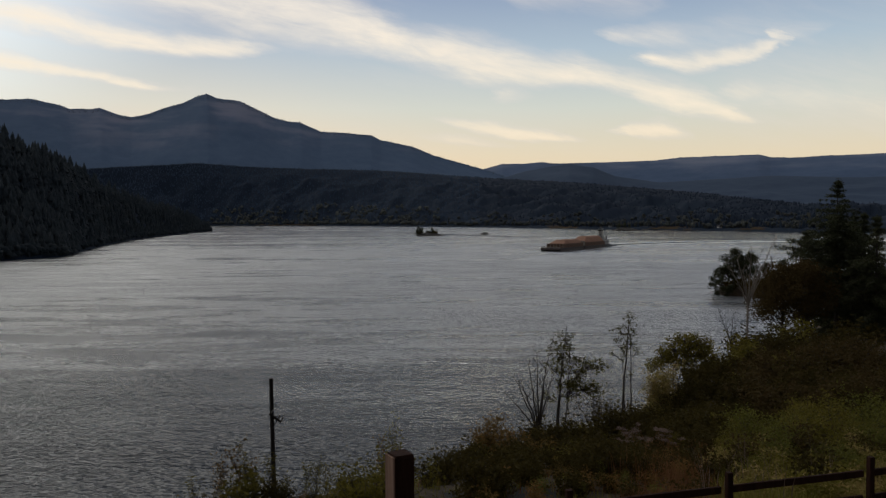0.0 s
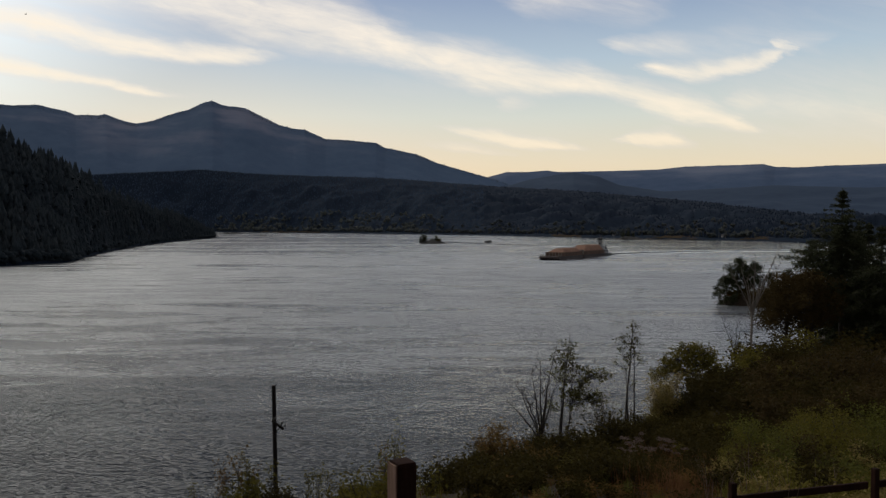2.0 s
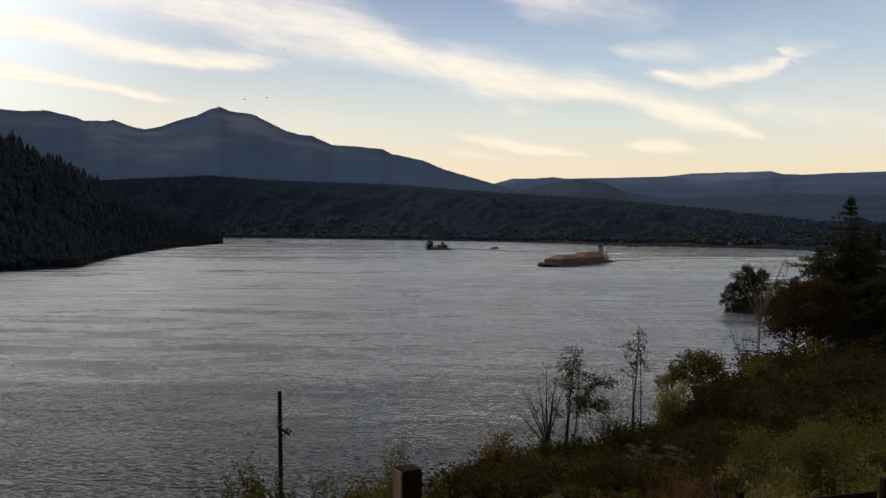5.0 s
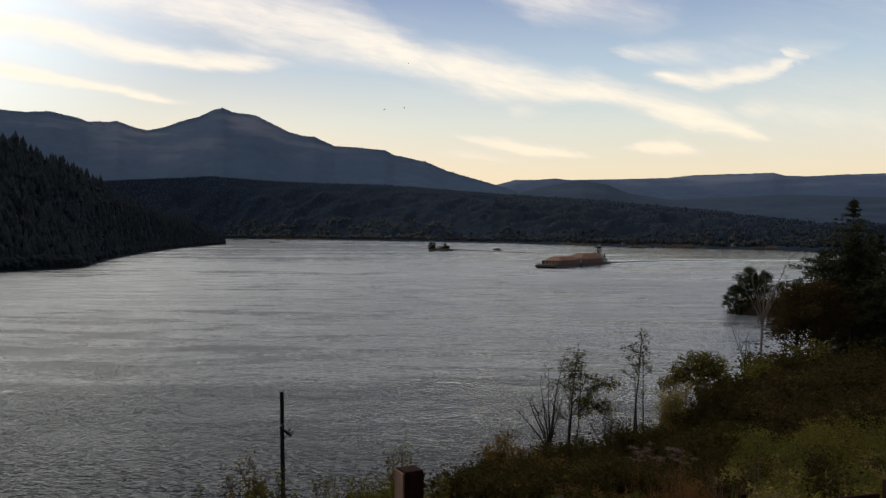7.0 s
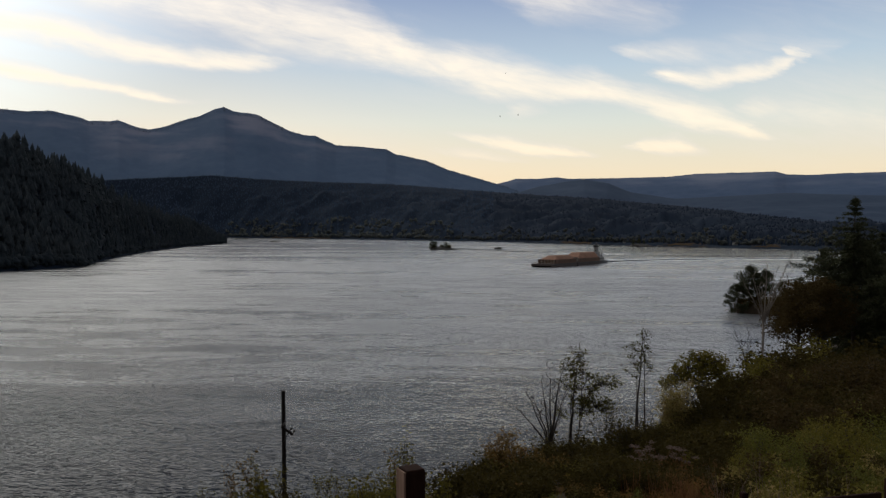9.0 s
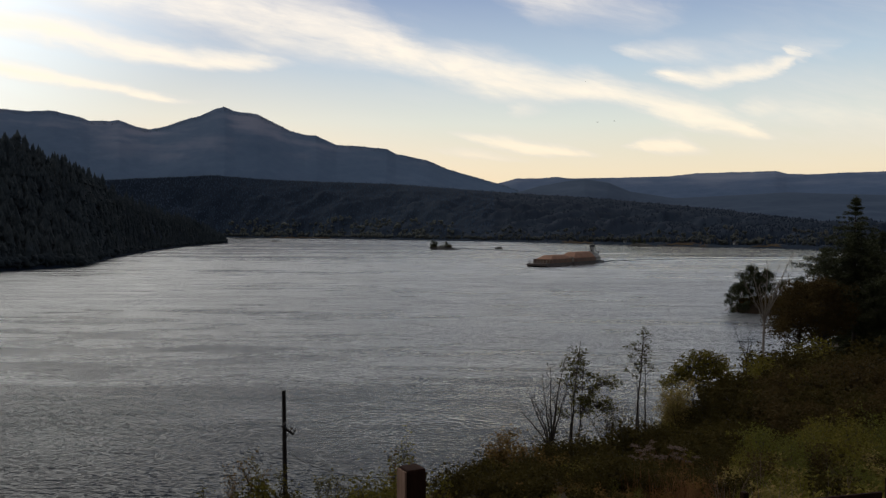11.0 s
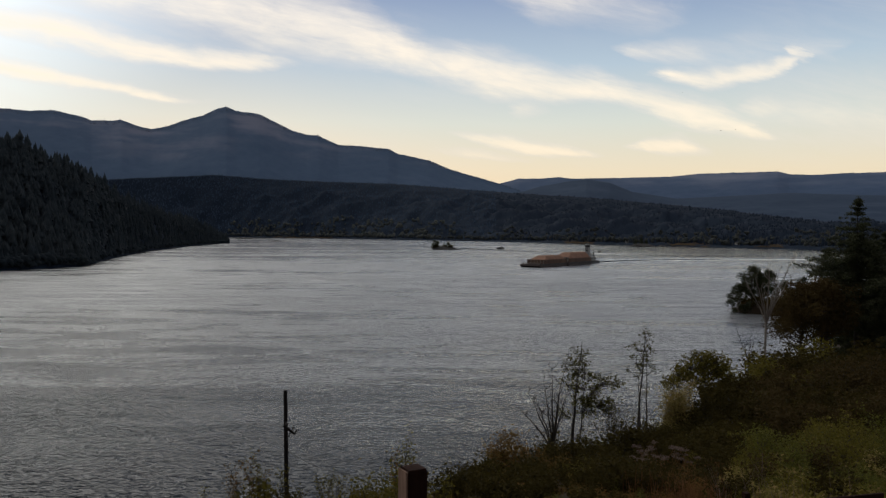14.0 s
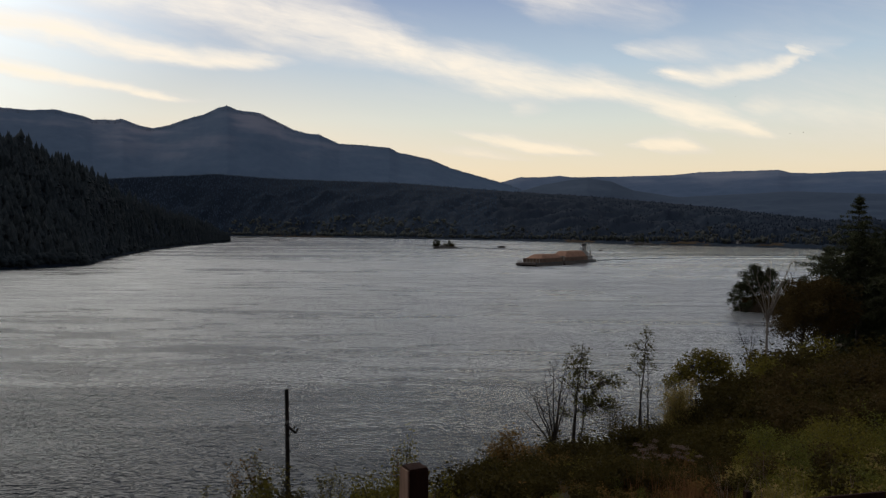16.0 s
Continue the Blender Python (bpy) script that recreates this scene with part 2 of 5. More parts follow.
def hazed_hill_material(name, wood, rock, line):
    """Far hills: dark woods below, paler rock and scree in level bands and patches towards the line of heights. The
    air's blue haze is mixed into all these colours.
    """
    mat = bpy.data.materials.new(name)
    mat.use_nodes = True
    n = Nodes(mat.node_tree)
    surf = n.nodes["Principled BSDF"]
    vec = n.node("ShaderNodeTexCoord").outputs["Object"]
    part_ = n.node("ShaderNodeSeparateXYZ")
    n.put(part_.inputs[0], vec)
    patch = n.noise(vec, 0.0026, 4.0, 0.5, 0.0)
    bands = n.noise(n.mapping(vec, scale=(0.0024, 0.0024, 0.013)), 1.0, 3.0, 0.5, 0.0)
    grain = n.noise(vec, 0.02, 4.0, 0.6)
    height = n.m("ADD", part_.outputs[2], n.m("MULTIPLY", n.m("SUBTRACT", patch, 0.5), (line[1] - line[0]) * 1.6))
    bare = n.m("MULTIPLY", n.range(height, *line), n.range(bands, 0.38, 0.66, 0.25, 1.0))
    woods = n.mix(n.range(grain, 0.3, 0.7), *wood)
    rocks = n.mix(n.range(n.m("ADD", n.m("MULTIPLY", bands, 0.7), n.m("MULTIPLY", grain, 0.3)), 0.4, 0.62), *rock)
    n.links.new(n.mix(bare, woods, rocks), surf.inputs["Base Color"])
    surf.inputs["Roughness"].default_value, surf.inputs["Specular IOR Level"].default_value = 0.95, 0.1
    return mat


def leaf_material(name, stops, shine=0.06, island=0.55):
    """Leaves: colour from leaf to leaf and clump to clump, a little light through them."""
    mat = material(name, stops, 0.7, 0.75, island=island, tint=0.15, spec=shine)
    n = Nodes(mat.node_tree)
    surf, end = n.nodes["Principled BSDF"], n.nodes["Material Output"]
    glow = n.node("ShaderNodeBsdfTranslucent")
    n.links.new(surf.inputs["Base Color"].links[0].from_socket, glow.inputs[0])
    mixed = n.node("ShaderNodeMixShader")
    mixed.inputs[0].default_value = 0.35
    n.links.new(surf.outputs[0], mixed.inputs[1])
    n.links.new(glow.outputs[0], mixed.inputs[2])
    n.links.new(mixed.outputs[0], end.inputs[0])
    return mat


M_SOIL = material("weedy_soil", [(0.01773, 0.01092, 0.00546), (0.02902, 0.01794, 0.00936), (0.04191, 0.02652, 0.01404), (0.03385, 0.02574, 0.00936)], 0.35, 0.95, 0.05, 6.0, 9.0)
M_GRAVEL = material("gravel", [(0.01042, 0.01008, 0.009744), (0.01875, 0.01754, 0.01598), (0.02709, 0.0252, 0.02241)], 1.2, 0.95, 0.02, 30.0, 14.0)
# distance haze is painted into these wood and rock colours as blue
M_ROCKY = hazed_hill_material("hazed_mountain_forest", ((0.053, 0.083, 0.138), (0.061, 0.093, 0.150)), ((0.094, 0.122, 0.186), (0.150, 0.158, 0.212)), (340, 600))
M_RIDGE = hazed_hill_material("hazed_ridge_forest", ((0.052, 0.080, 0.137), (0.060, 0.089, 0.149)), ((0.116, 0.142, 0.210), (0.150, 0.166, 0.222)), (240, 350))
M_FOOTHILL = hazed_hill_material("hazed_foothill_forest", ((0.031, 0.048, 0.080), (0.035, 0.053, 0.086)), ((0.044, 0.063, 0.099), (0.052, 0.072, 0.110)), (150, 300))
# ground of the far woods, with blue haze put into its colour
M_WOODS = material("hazed_hill_forest", [(0.01111, 0.01751, 0.03002), (0.01352, 0.02069, 0.03484), (0.01642, 0.02492, 0.03964)], 0.004, 0.95, spec=0.1)
M_BANK = material("far_bank", [(0.024, 0.01824, 0.01152), (0.048, 0.03264, 0.01824), (0.0816, 0.0504, 0.0264)], 0.01, 0.95, 1.0, 0.2, 10.0, spec=0.1)
M_FIR = material("fir_needles", [(0.01535, 0.0212, 0.02697), (0.01678, 0.02281, 0.02795), (0.01899, 0.02465, 0.02867), (0.02164, 0.02511, 0.02624)], 0.02, 0.9, island=0.06, spec=0.1)
# two copies of the far firs: haze painted in strongly, then more weakly
M_FARFIR = material("hazed_distant_firs", [(0.02709, 0.0448, 0.07559), (0.0306, 0.04978, 0.08246), (0.03496, 0.05573, 0.08932)], 0.01, 0.9, island=0.25, spec=0.1)
M_NEARFIR = material("less_hazed_firs", [(0.0121, 0.01811, 0.03106), (0.01411, 0.02085, 0.03436), (0.01663, 0.02415, 0.03833)], 0.01, 0.9, island=0.25, spec=0.1)
# skyline firs, palest of all: their colour includes the blue haze
M_HAZEFIR = material("hazed_skyline_firs", [(0.045, 0.060, 0.085), (0.060, 0.078, 0.105), (0.075, 0.094, 0.12)], 0.004, 0.9, island=0.4, spec=0.1)
M_AUTUMN = material("far_broadleaves", [(0.030, 0.037, 0.040), (0.038, 0.043, 0.042), (0.052, 0.053, 0.047), (0.072, 0.060, 0.048)], 0.02, 0.9, island=0.6, spec=0.1)
M_MEADOW = material("meadow_tree_leaves", [(0.051, 0.05904, 0.05865), (0.07395, 0.07872, 0.0714), (0.1084, 0.1058, 0.08925)], 0.02, 0.9, island=0.7, spec=0.1)
M_LEAF = leaf_material("green_leaves", [(0.07052, 0.0615, 0.01082), (0.1081, 0.09317, 0.01624), (0.1551, 0.1257, 0.02526), (0.1976, 0.1398, 0.03246)])
M_YELLOW = leaf_material("yellowing_leaves", [(0.1587, 0.1338, 0.03725), (0.2334, 0.1884, 0.05586), (0.2896, 0.2081, 0.07449), (0.2989, 0.1733, 0.0838)])
M_BROWNLEAF = leaf_material("brown_leaves", [(0.046, 0.0323, 0.012), (0.066, 0.04465, 0.0162), (0.088, 0.057, 0.0216)])
M_DARKLEAF = leaf_material("dark_leaves", [(0.03031, 0.0237, 0.005997), (0.04847, 0.03697, 0.009004), (0.07068, 0.04928, 0.01199)])
M_OLIVELEAF = leaf_material("olive_leaves", [(0.052, 0.048, 0.011), (0.080, 0.072, 0.016), (0.115, 0.097, 0.022)])
M_RUSTLEAF = leaf_material("rusty_leaves", [(0.0855, 0.06055, 0.01961), (0.1496, 0.09082, 0.02695), (0.2245, 0.109, 0.03677)])
M_NEEDLE = leaf_material("conifer_needles", [(0.027, 0.0315, 0.016), (0.045, 0.0495, 0.0224), (0.075, 0.069, 0.032)], 0.2)
M_GRASS = leaf_material("green_weeds", [(0.08431, 0.078, 0.01638), (0.1385, 0.1278, 0.0234), (0.199, 0.1747, 0.03743), (0.2408, 0.1949, 0.05263)])
M_WEED = leaf_material("grey_green_weed_leaves", [(0.05932, 0.05909, 0.01095), (0.09493, 0.09384, 0.01895), (0.1424, 0.1346, 0.02947), (0.1976, 0.1824, 0.04211)])
M_STRAW = leaf_material("dry_grass", [(0.09333, 0.04021, 0.01604), (0.1479, 0.06704, 0.02887), (0.2023, 0.1006, 0.04173), (0.1401, 0.04021, 0.01924)])
M_SEED = material("dry_seed_heads", [(0.108, 0.07134, 0.0552), (0.162, 0.1082, 0.0864), (0.216, 0.1525, 0.1248)], 6.0, 0.9, island=0.4)
M_BARK = material("dark_bark", [(0.0225, 0.018, 0.0144), (0.045, 0.036, 0.0288), (0.072, 0.0585, 0.0468)], 3.0, 0.9, 0.01, 20.0, stretch=(1, 1, 0.25))
M_DEADWOOD = material("weathered_dead_wood", [(0.09112, 0.0741, 0.06187), (0.1722, 0.1424, 0.12), (0.2632, 0.2243, 0.1875)], 3.0, 0.9, 0.01, 20.0, stretch=(1, 1, 0.25))
M_RUST = material("stained_brown_timber", [(0.01403, 0.005775, 0.00385), (0.02393, 0.01001, 0.006545), (0.03713, 0.01656, 0.01116)], 4.0, 0.85, 0.004, 40.0, stretch=(1, 1, 0.12), spec=0.08)
# paler copy of the post timber, for the side that the sky lights
M_LIT_TIMBER = material("lit_side_timber", [(0.135, 0.0837, 0.0621), (0.216, 0.135, 0.1013), (0.297, 0.1958, 0.1485)], 4.0, 0.85, 0.004, 40.0, stretch=(1, 1, 0.12), spec=0.08)
M_POLE = material("tarred_pole_timber", [(0.0055, 0.0045, 0.004), (0.0121, 0.009, 0.0075), (0.022, 0.0165, 0.014)], 3.0, 0.85, 0.004, 30.0, stretch=(1, 1, 0.08))
M_ROCK = material("river_rock", [(0.03, 0.028, 0.026), (0.06, 0.055, 0.05), (0.10, 0.09, 0.08)], 0.5, 0.9, 0.15, 2.0, spec=0.2)
M_HULL = material("weathered_hull_paint", [(0.025, 0.018, 0.017), (0.055, 0.038, 0.034), (0.09, 0.06, 0.05)], 0.3, 0.6, 0.01, 4.0, stretch=(1, 1, 2.5))
M_BOXSIDE = material("rusty_box_steel", [(0.0715, 0.0416, 0.0299), (0.117, 0.0676, 0.0468), (0.169, 0.104, 0.0715)], 0.4, 0.75, 0.01, 4.0, stretch=(1, 1, 0.4))
M_CHIPS = material("wood_chips", [(0.16, 0.08451, 0.05534), (0.2332, 0.1239, 0.08138), (0.3199, 0.1822, 0.122)], 0.25, 0.95, 0.12, 6.0, 12.0)
M_PALE = material("pale_deck_paint", [(0.16, 0.13, 0.105), (0.24, 0.20, 0.165), (0.32, 0.28, 0.24)], 0.8, 0.6)
M_WHITE = material("white_boat_paint", [(0.1938, 0.1845, 0.1752), (0.2398, 0.2306, 0.2168), (0.286, 0.2767, 0.2629)], 0.6, 0.45)
M_DARK = material("dark_steel", [(0.01, 0.01, 0.012), (0.025, 0.025, 0.028), (0.045, 0.043, 0.042)], 1.5, 0.5)
M_SIDING = material("house_siding", [(0.28, 0.27, 0.25), (0.36, 0.35, 0.33), (0.44, 0.42, 0.40)], 0.5, 0.7)
M_ROOF = material("house_roof", [(0.05, 0.045, 0.045), (0.08, 0.07, 0.07), (0.11, 0.10, 0.10)], 0.5, 0.8)
M_BIRD = material("dark_feathers", [(0.015, 0.014, 0.013), (0.03, 0.028, 0.025), (0.05, 0.045, 0.04)], 8.0, 0.8)
M_CERAMIC = material("insulator_ceramic", [(0.05, 0.045, 0.04), (0.09, 0.08, 0.075), (0.12, 0.11, 0.10)], 8.0, 0.3)


def glass_material():
    mat = bpy.data.materials.new("cabin_glass")
    mat.use_nodes = True
    s = mat.node_tree.nodes["Principled BSDF"]
    s.inputs["Base Color"].default_value = (0.01, 0.012, 0.015, 1)
    s.inputs["Roughness"].default_value = 0.06
    return mat


M_GLASS = glass_material()


def water_material(name, chop=1.0, base_rough=0.29, gloss=0.74, body_colour=(0.030, 0.033, 0.038), foam=0.0):
    """River water: dark body, sky gloss by Fresnel, ripples of several lengths and calmer or rougher patches."""
    mat = bpy.data.materials.new(name)
    mat.use_nodes = True
    n = Nodes(mat.node_tree)
    n.nodes.remove(n.nodes["Principled BSDF"])
    vec = n.node("ShaderNodeTexCoord").outputs["Object"]
    patch = n.noise(n.mapping(vec, rot=(0, 0, 8), scale=(0.004, 0.012, 1)), 1.0, 5.0, 0.6)
    wave = n.noise(n.mapping(vec, rot=(0, 0, 14), scale=(0.34, 0.40, 1)), 1.0, 2.0, 0.5, 0.6)
    rip = n.noise(n.mapping(vec, rot=(0, 0, -9), scale=(1.30, 2.10, 1)), 1.0, 1.2, 0.45, 0.2)
    long = n.noise(n.mapping(vec, rot=(0, 0, 5), scale=(0.10, 0.19, 1)), 1.0, 3.0, 0.6, 0.5)
    tiny = n.noise(n.mapping(vec, rot=(0, 0, 4), scale=(2.2, 5.0, 1)), 1.0, 2.0, 0.5)
    h = n.m("ADD", n.m("MULTIPLY", wave, 0.30 * chop), n.m("ADD", n.m("MULTIPLY", rip, 0.45 * chop), n.m("MULTIPLY", tiny, 0.045 * chop)))
    h = n.m("ADD", h, n.m("MULTIPLY", long, 0.9 * chop))
    part_ = n.node("ShaderNodeSeparateXYZ")
    n.put(part_.inputs[0], vec)
    off_shore = n.m("POWER", n.m("MAXIMUM", part_.outputs[1], 1.0), 0.5)
    lee = n.range(part_.outputs[0], 70.0, 340.0, 1.0, 0.42)  # sheltered water under the far shore
    h = n.m("MULTIPLY", h, lee)
    gust = n.noise(n.mapping(vec, (3, 7, 0), rot=(0, 0, 3), scale=(0.045, 0.15, 1)), 1.0, 4.0, 0.6, 0.4)
    open_water = n.range(off_shore, 11.0, 19.0)
    h = n.m("MULTIPLY", h, n.m("ADD", 1.0, n.m("MULTIPLY", open_water, n.range(gust, 0.32, 0.68, -0.6, 0.9))))
    h = n.m("MULTIPLY", h, n.range(patch, 0.3, 0.7, 0.55, 1.4))
    h = n.m("MULTIPLY", h, n.range(off_shore, 5.0, 20.0, 2.6, 0.6))
    b = n.node("ShaderNodeBump")
    b.inputs["Strength"].default_value, b.inputs["Distance"].default_value = 1.0, 1.0
    n.links.new(h, b.inputs["Height"])
    body = n.node("ShaderNodeBsdfDiffuse")
    body.inputs[0].default_value = (*body_colour, 1)
    shine = n.node("ShaderNodeBsdfGlossy")
    n.links.new(n.range(off_shore, 8.5, 16.0, min(1.0, gloss * 1.35), gloss), shine.inputs[0])
    streak = n.noise(n.mapping(vec, rot=(0, 0, 6), scale=(0.03, 0.11, 1)), 1.0, 6.0, 0.7, 0.6)
    wind = n.m("MULTIPLY", n.range(off_shore, 3.0, 16.0, 0.18, 1.3), n.range(off_shore, 16.0, 30.0, 1.0, 0.55))
    wind = n.m("MULTIPLY", wind, lee)
    wind = n.m("MULTIPLY", wind, n.range(streak, 0.3, 0.7, 0.7, 1.3))
    n.links.new(n.m("MULTIPLY", wind, n.range(patch, 0.3, 0.72, base_rough * 0.62, base_rough * 1.5)), shine.inputs["Roughness"])
    edge = n.node("ShaderNodeFresnel")
    edge.inputs[0].default_value = 1.333
    for q in (body, shine, edge):
        n.links.new(b.outputs[0], q.inputs["Normal"])
    mixed = n.node("ShaderNodeMixShader")
    n.links.new(n.m("MULTIPLY", edge.outputs[0], 1.0 - foam), mixed.inputs[0])
    n.links.new(body.outputs[0], mixed.inputs[1])
    n.links.new(shine.outputs[0], mixed.inputs[2])
    n.links.new(mixed.outputs[0], n.nodes["Material Output"].inputs[0])
    return mat


M_WATER = water_material("river_water", 0.36)


def wake_material(name, colour, rough, swell, foam):
    """Water stirred by the tug: slick and dark, or paled by foam and by sky reflection put into its colour."""
    mat = bpy.data.materials.new(name)
    mat.use_nodes = True
    n = Nodes(mat.node_tree)
    surf = n.nodes["Principled BSDF"]
    vec = n.node("ShaderNodeTexCoord").outputs["Object"]
    b = n.node("ShaderNodeBump")
    b.inputs["Strength"].default_value, b.inputs["Distance"].default_value = 1.0, swell
    n.links.new(n.noise(n.mapping(vec, scale=(0.05, 0.2, 1)), 1.0, 3.0, 0.55), b.inputs["Height"])
    n.links.new(b.outputs[0], surf.inputs["Normal"])
    streaks = n.range(n.noise(n.mapping(vec, scale=(0.02, 0.35, 1)), 1.0, 4.0, 0.6), 0.35, 0.65)
    n.links.new(n.mix(streaks, colour, foam), surf.inputs["Base Color"])
    surf.inputs["Roughness"].default_value, surf.inputs["IOR"].default_value = rough, 1.333
    return mat


M_WAKE = wake_material("wake_water", (0.020, 0.026, 0.032), 0.035, 0.10, (0.028, 0.034, 0.040))
# foam, with the bright sky's reflection painted into its pale colour
M_CHURN = wake_material("churned_water", (0.45, 0.47, 0.48), 0.3, 0.3, (0.80, 0.81, 0.82))


# ---------------------------------------------------------------- mesh helpers
def mesh_object(name, verts, faces, mat, parent=None, label="", smooth=True):
    me = bpy.data.meshes.new(name)
    me.from_pydata([tuple(v) for v in verts], [], [tuple(int(i) for i in f) for f in faces])
    me.materials.append(mat)
    if smooth:
        me.shade_smooth()
    ob = new(name, me)
    ob.parent = parent
    return tagged(ob, label)


def part(name, bm, mat, parent, label="", smooth=False):
    """Link a bmesh as one mesh object under a thing or a part."""
    me = bpy.data.meshes.new(name)
    bm.to_mesh(me)
    bm.free()
    me.materials.append(mat)
    if smooth:
        me.shade_smooth()
    ob = new(name, me)
    ob.parent = parent
    return tagged(ob, label)


def block(bm, x0, x1, y0, y1, z0, z1, bevel=0.0, top=1.0, m=None):
    """A box with bevelled edges; top narrows its upper end."""
    r = bmesh.ops.create_cube(bm, size=1.0)
    vs = r["verts"]
    for v in vs:
        k = top if v.co.z > 0 else 1.0
        v.co = Vector(((x0 + x1) / 2 + v.co.x * (x1 - x0) * k, (y0 + y1) / 2 + v.co.y * (y1 - y0) * k, (z0 + z1) / 2 + v.co.z * (z1 - z0)))
    if m is not None:
        for v in vs:
            v.co = m @ v.co
    if bevel:
        es = list({e for v in vs for e in v.link_edges})
        bmesh.ops.bevel(bm, geom=es, offset=bevel, segments=2, affect="EDGES")
    return bm


def box(x0, x1, y0, y1, z0, z1, bevel=0.0, top=1.0):
    return block(bmesh.new(), x0, x1, y0, y1, z0, z1, bevel, top)


def rod(bm, p0, p1, r0, r1, sides=8):
    p0, p1 = Vector(p0), Vector(p1)
    q = (p1 - p0).to_track_quat("Z", "Y").to_matrix()
    rings = []
    for p, r in ((p0, r0), (p1, r1)):
        rings.append([bm.verts.new(p + q @ Vector((r * math.cos(a), r * math.sin(a), 0))) for a in (2 * math.pi * i / sides for i in range(sides))])
    for i in range(sides):
        j = (i + 1) % sides
        bm.faces.new((rings[0][i], rings[0][j], rings[1][j], rings[1][i]))
    bm.faces.new(rings[0][::-1])
    bm.faces.new(rings[1])
    return bm


def thing(name, m, label, category, group="", kind=""):
    ob = new(name)
    ob.matrix_world = m
    return tagged(ob, label, category, group, kind)


# ---------------------------------------------------------------- smooth random relief, in numpy
def lattice(x, y, seed):
    h = np.sin(np.floor(x) * 127.1 + np.floor(y) * 311.7 + seed * 74.7) * 43758.5453
    return h - np.floor(h)


def relief(x, y, seed=0):
    fx, fy = x - np.floor(x), y - np.floor(y)
    fx, fy = fx * fx * (3 - 2 * fx), fy * fy * (3 - 2 * fy)
    a, b = lattice(x, y, seed), lattice(x + 1, y, seed)
    c, d = lattice(x, y + 1, seed), lattice(x + 1, y + 1, seed)
    return (a * (1 - fx) + b * fx) * (1 - fy) + (c * (1 - fx) + d * fx) * fy - 0.5


def fbm(x, y, octaves=4, seed=0):
    total = 0
    for i in range(octaves):
        total = total + relief(x * 2**i, y * 2**i, seed + i) * 0.55**i
    return total


def step(x, a, b):
    t = np.clip((x - a) / (b - a), 0, 1)
    return t * t * (3 - 2 * t)


def grid_faces(rows, cols):
    i = np.arange(rows - 1)[:, None] * cols + np.arange(cols - 1)[None, :]
    return np.stack([i, i + 1, i + cols + 1, i + cols], -1).reshape(-1, 4)


# ---------------------------------------------------------------- near ground: a terrace above a bank that falls to the river
# the steep rise behind y = -10 is an unseen hillside, added to shade the foreground
LAND_Y = [-4000, -330, -60, -10, 0, 4, 9, 14, 25, 33, 38, 55, 75, 120, 180, 205, 230]
LAND_Z = [700, 190, 52, 20, 18.4, 17.8, 14.6, 14.3, 11.7, 10.0, 9.3, 8.7, 7.4, 4.0, 2.4, 2.2, -1]
CREST_Y = [-4000, 0, 10, 14, 17, 19, 22, 25, 33, 38, 55, 75, 100, 140, 165, 180, 192, 198, 205, 215, 230]
CREST_X = [-900, -50, -30, -12, -6, -3, -0.5, 2.1, 5.3, 9.7, 21, 39, 55, 76, 90, 95, 82, 76, 82, 110, 240]


def ground(x, y):
    """Height of the near ground over the river."""
    x, y = np.asarray(x, float), np.asarray(y, float)
    s = (x - np.interp(y, CREST_Y, CREST_X)) * 0.8
    z = np.interp(y, LAND_Y, LAND_Z)
    fall = np.where(y > 90, 1.1, 0.85)
    z = z + np.minimum(0, s) * fall + fbm(x * 0.21, y * 0.21, 4, 3) * 0.5 * step(y, 8, 20)
    return np.maximum(z, -4.0)


def spot(u, d):
    """A place on the ground at depth d and d * u to the side of the view's axis."""
    return Vector((u * d, d, float(ground(u * d, d))))


def near_ground():
    az = np.radians(np.concatenate([np.arange(-180, -40, 5.0), np.arange(-40, 45, 0.4), np.arange(45, 181, 5.0)]))
    r = np.concatenate([[0.0], np.geomspace(2.0, 330, 170)])
    a, q = np.meshgrid(az, r)
    x, y = q * np.sin(a), q * np.cos(a)
    v = np.stack([x, y, ground(x, y)], -1).reshape(-1, 3)
    ob = mesh_object("ground", v, grid_faces(len(r), len(az)), M_SOIL)
    tagged(ob, "weedy brown earth bank falling to the river", "ground", kind="structure")


near_ground()


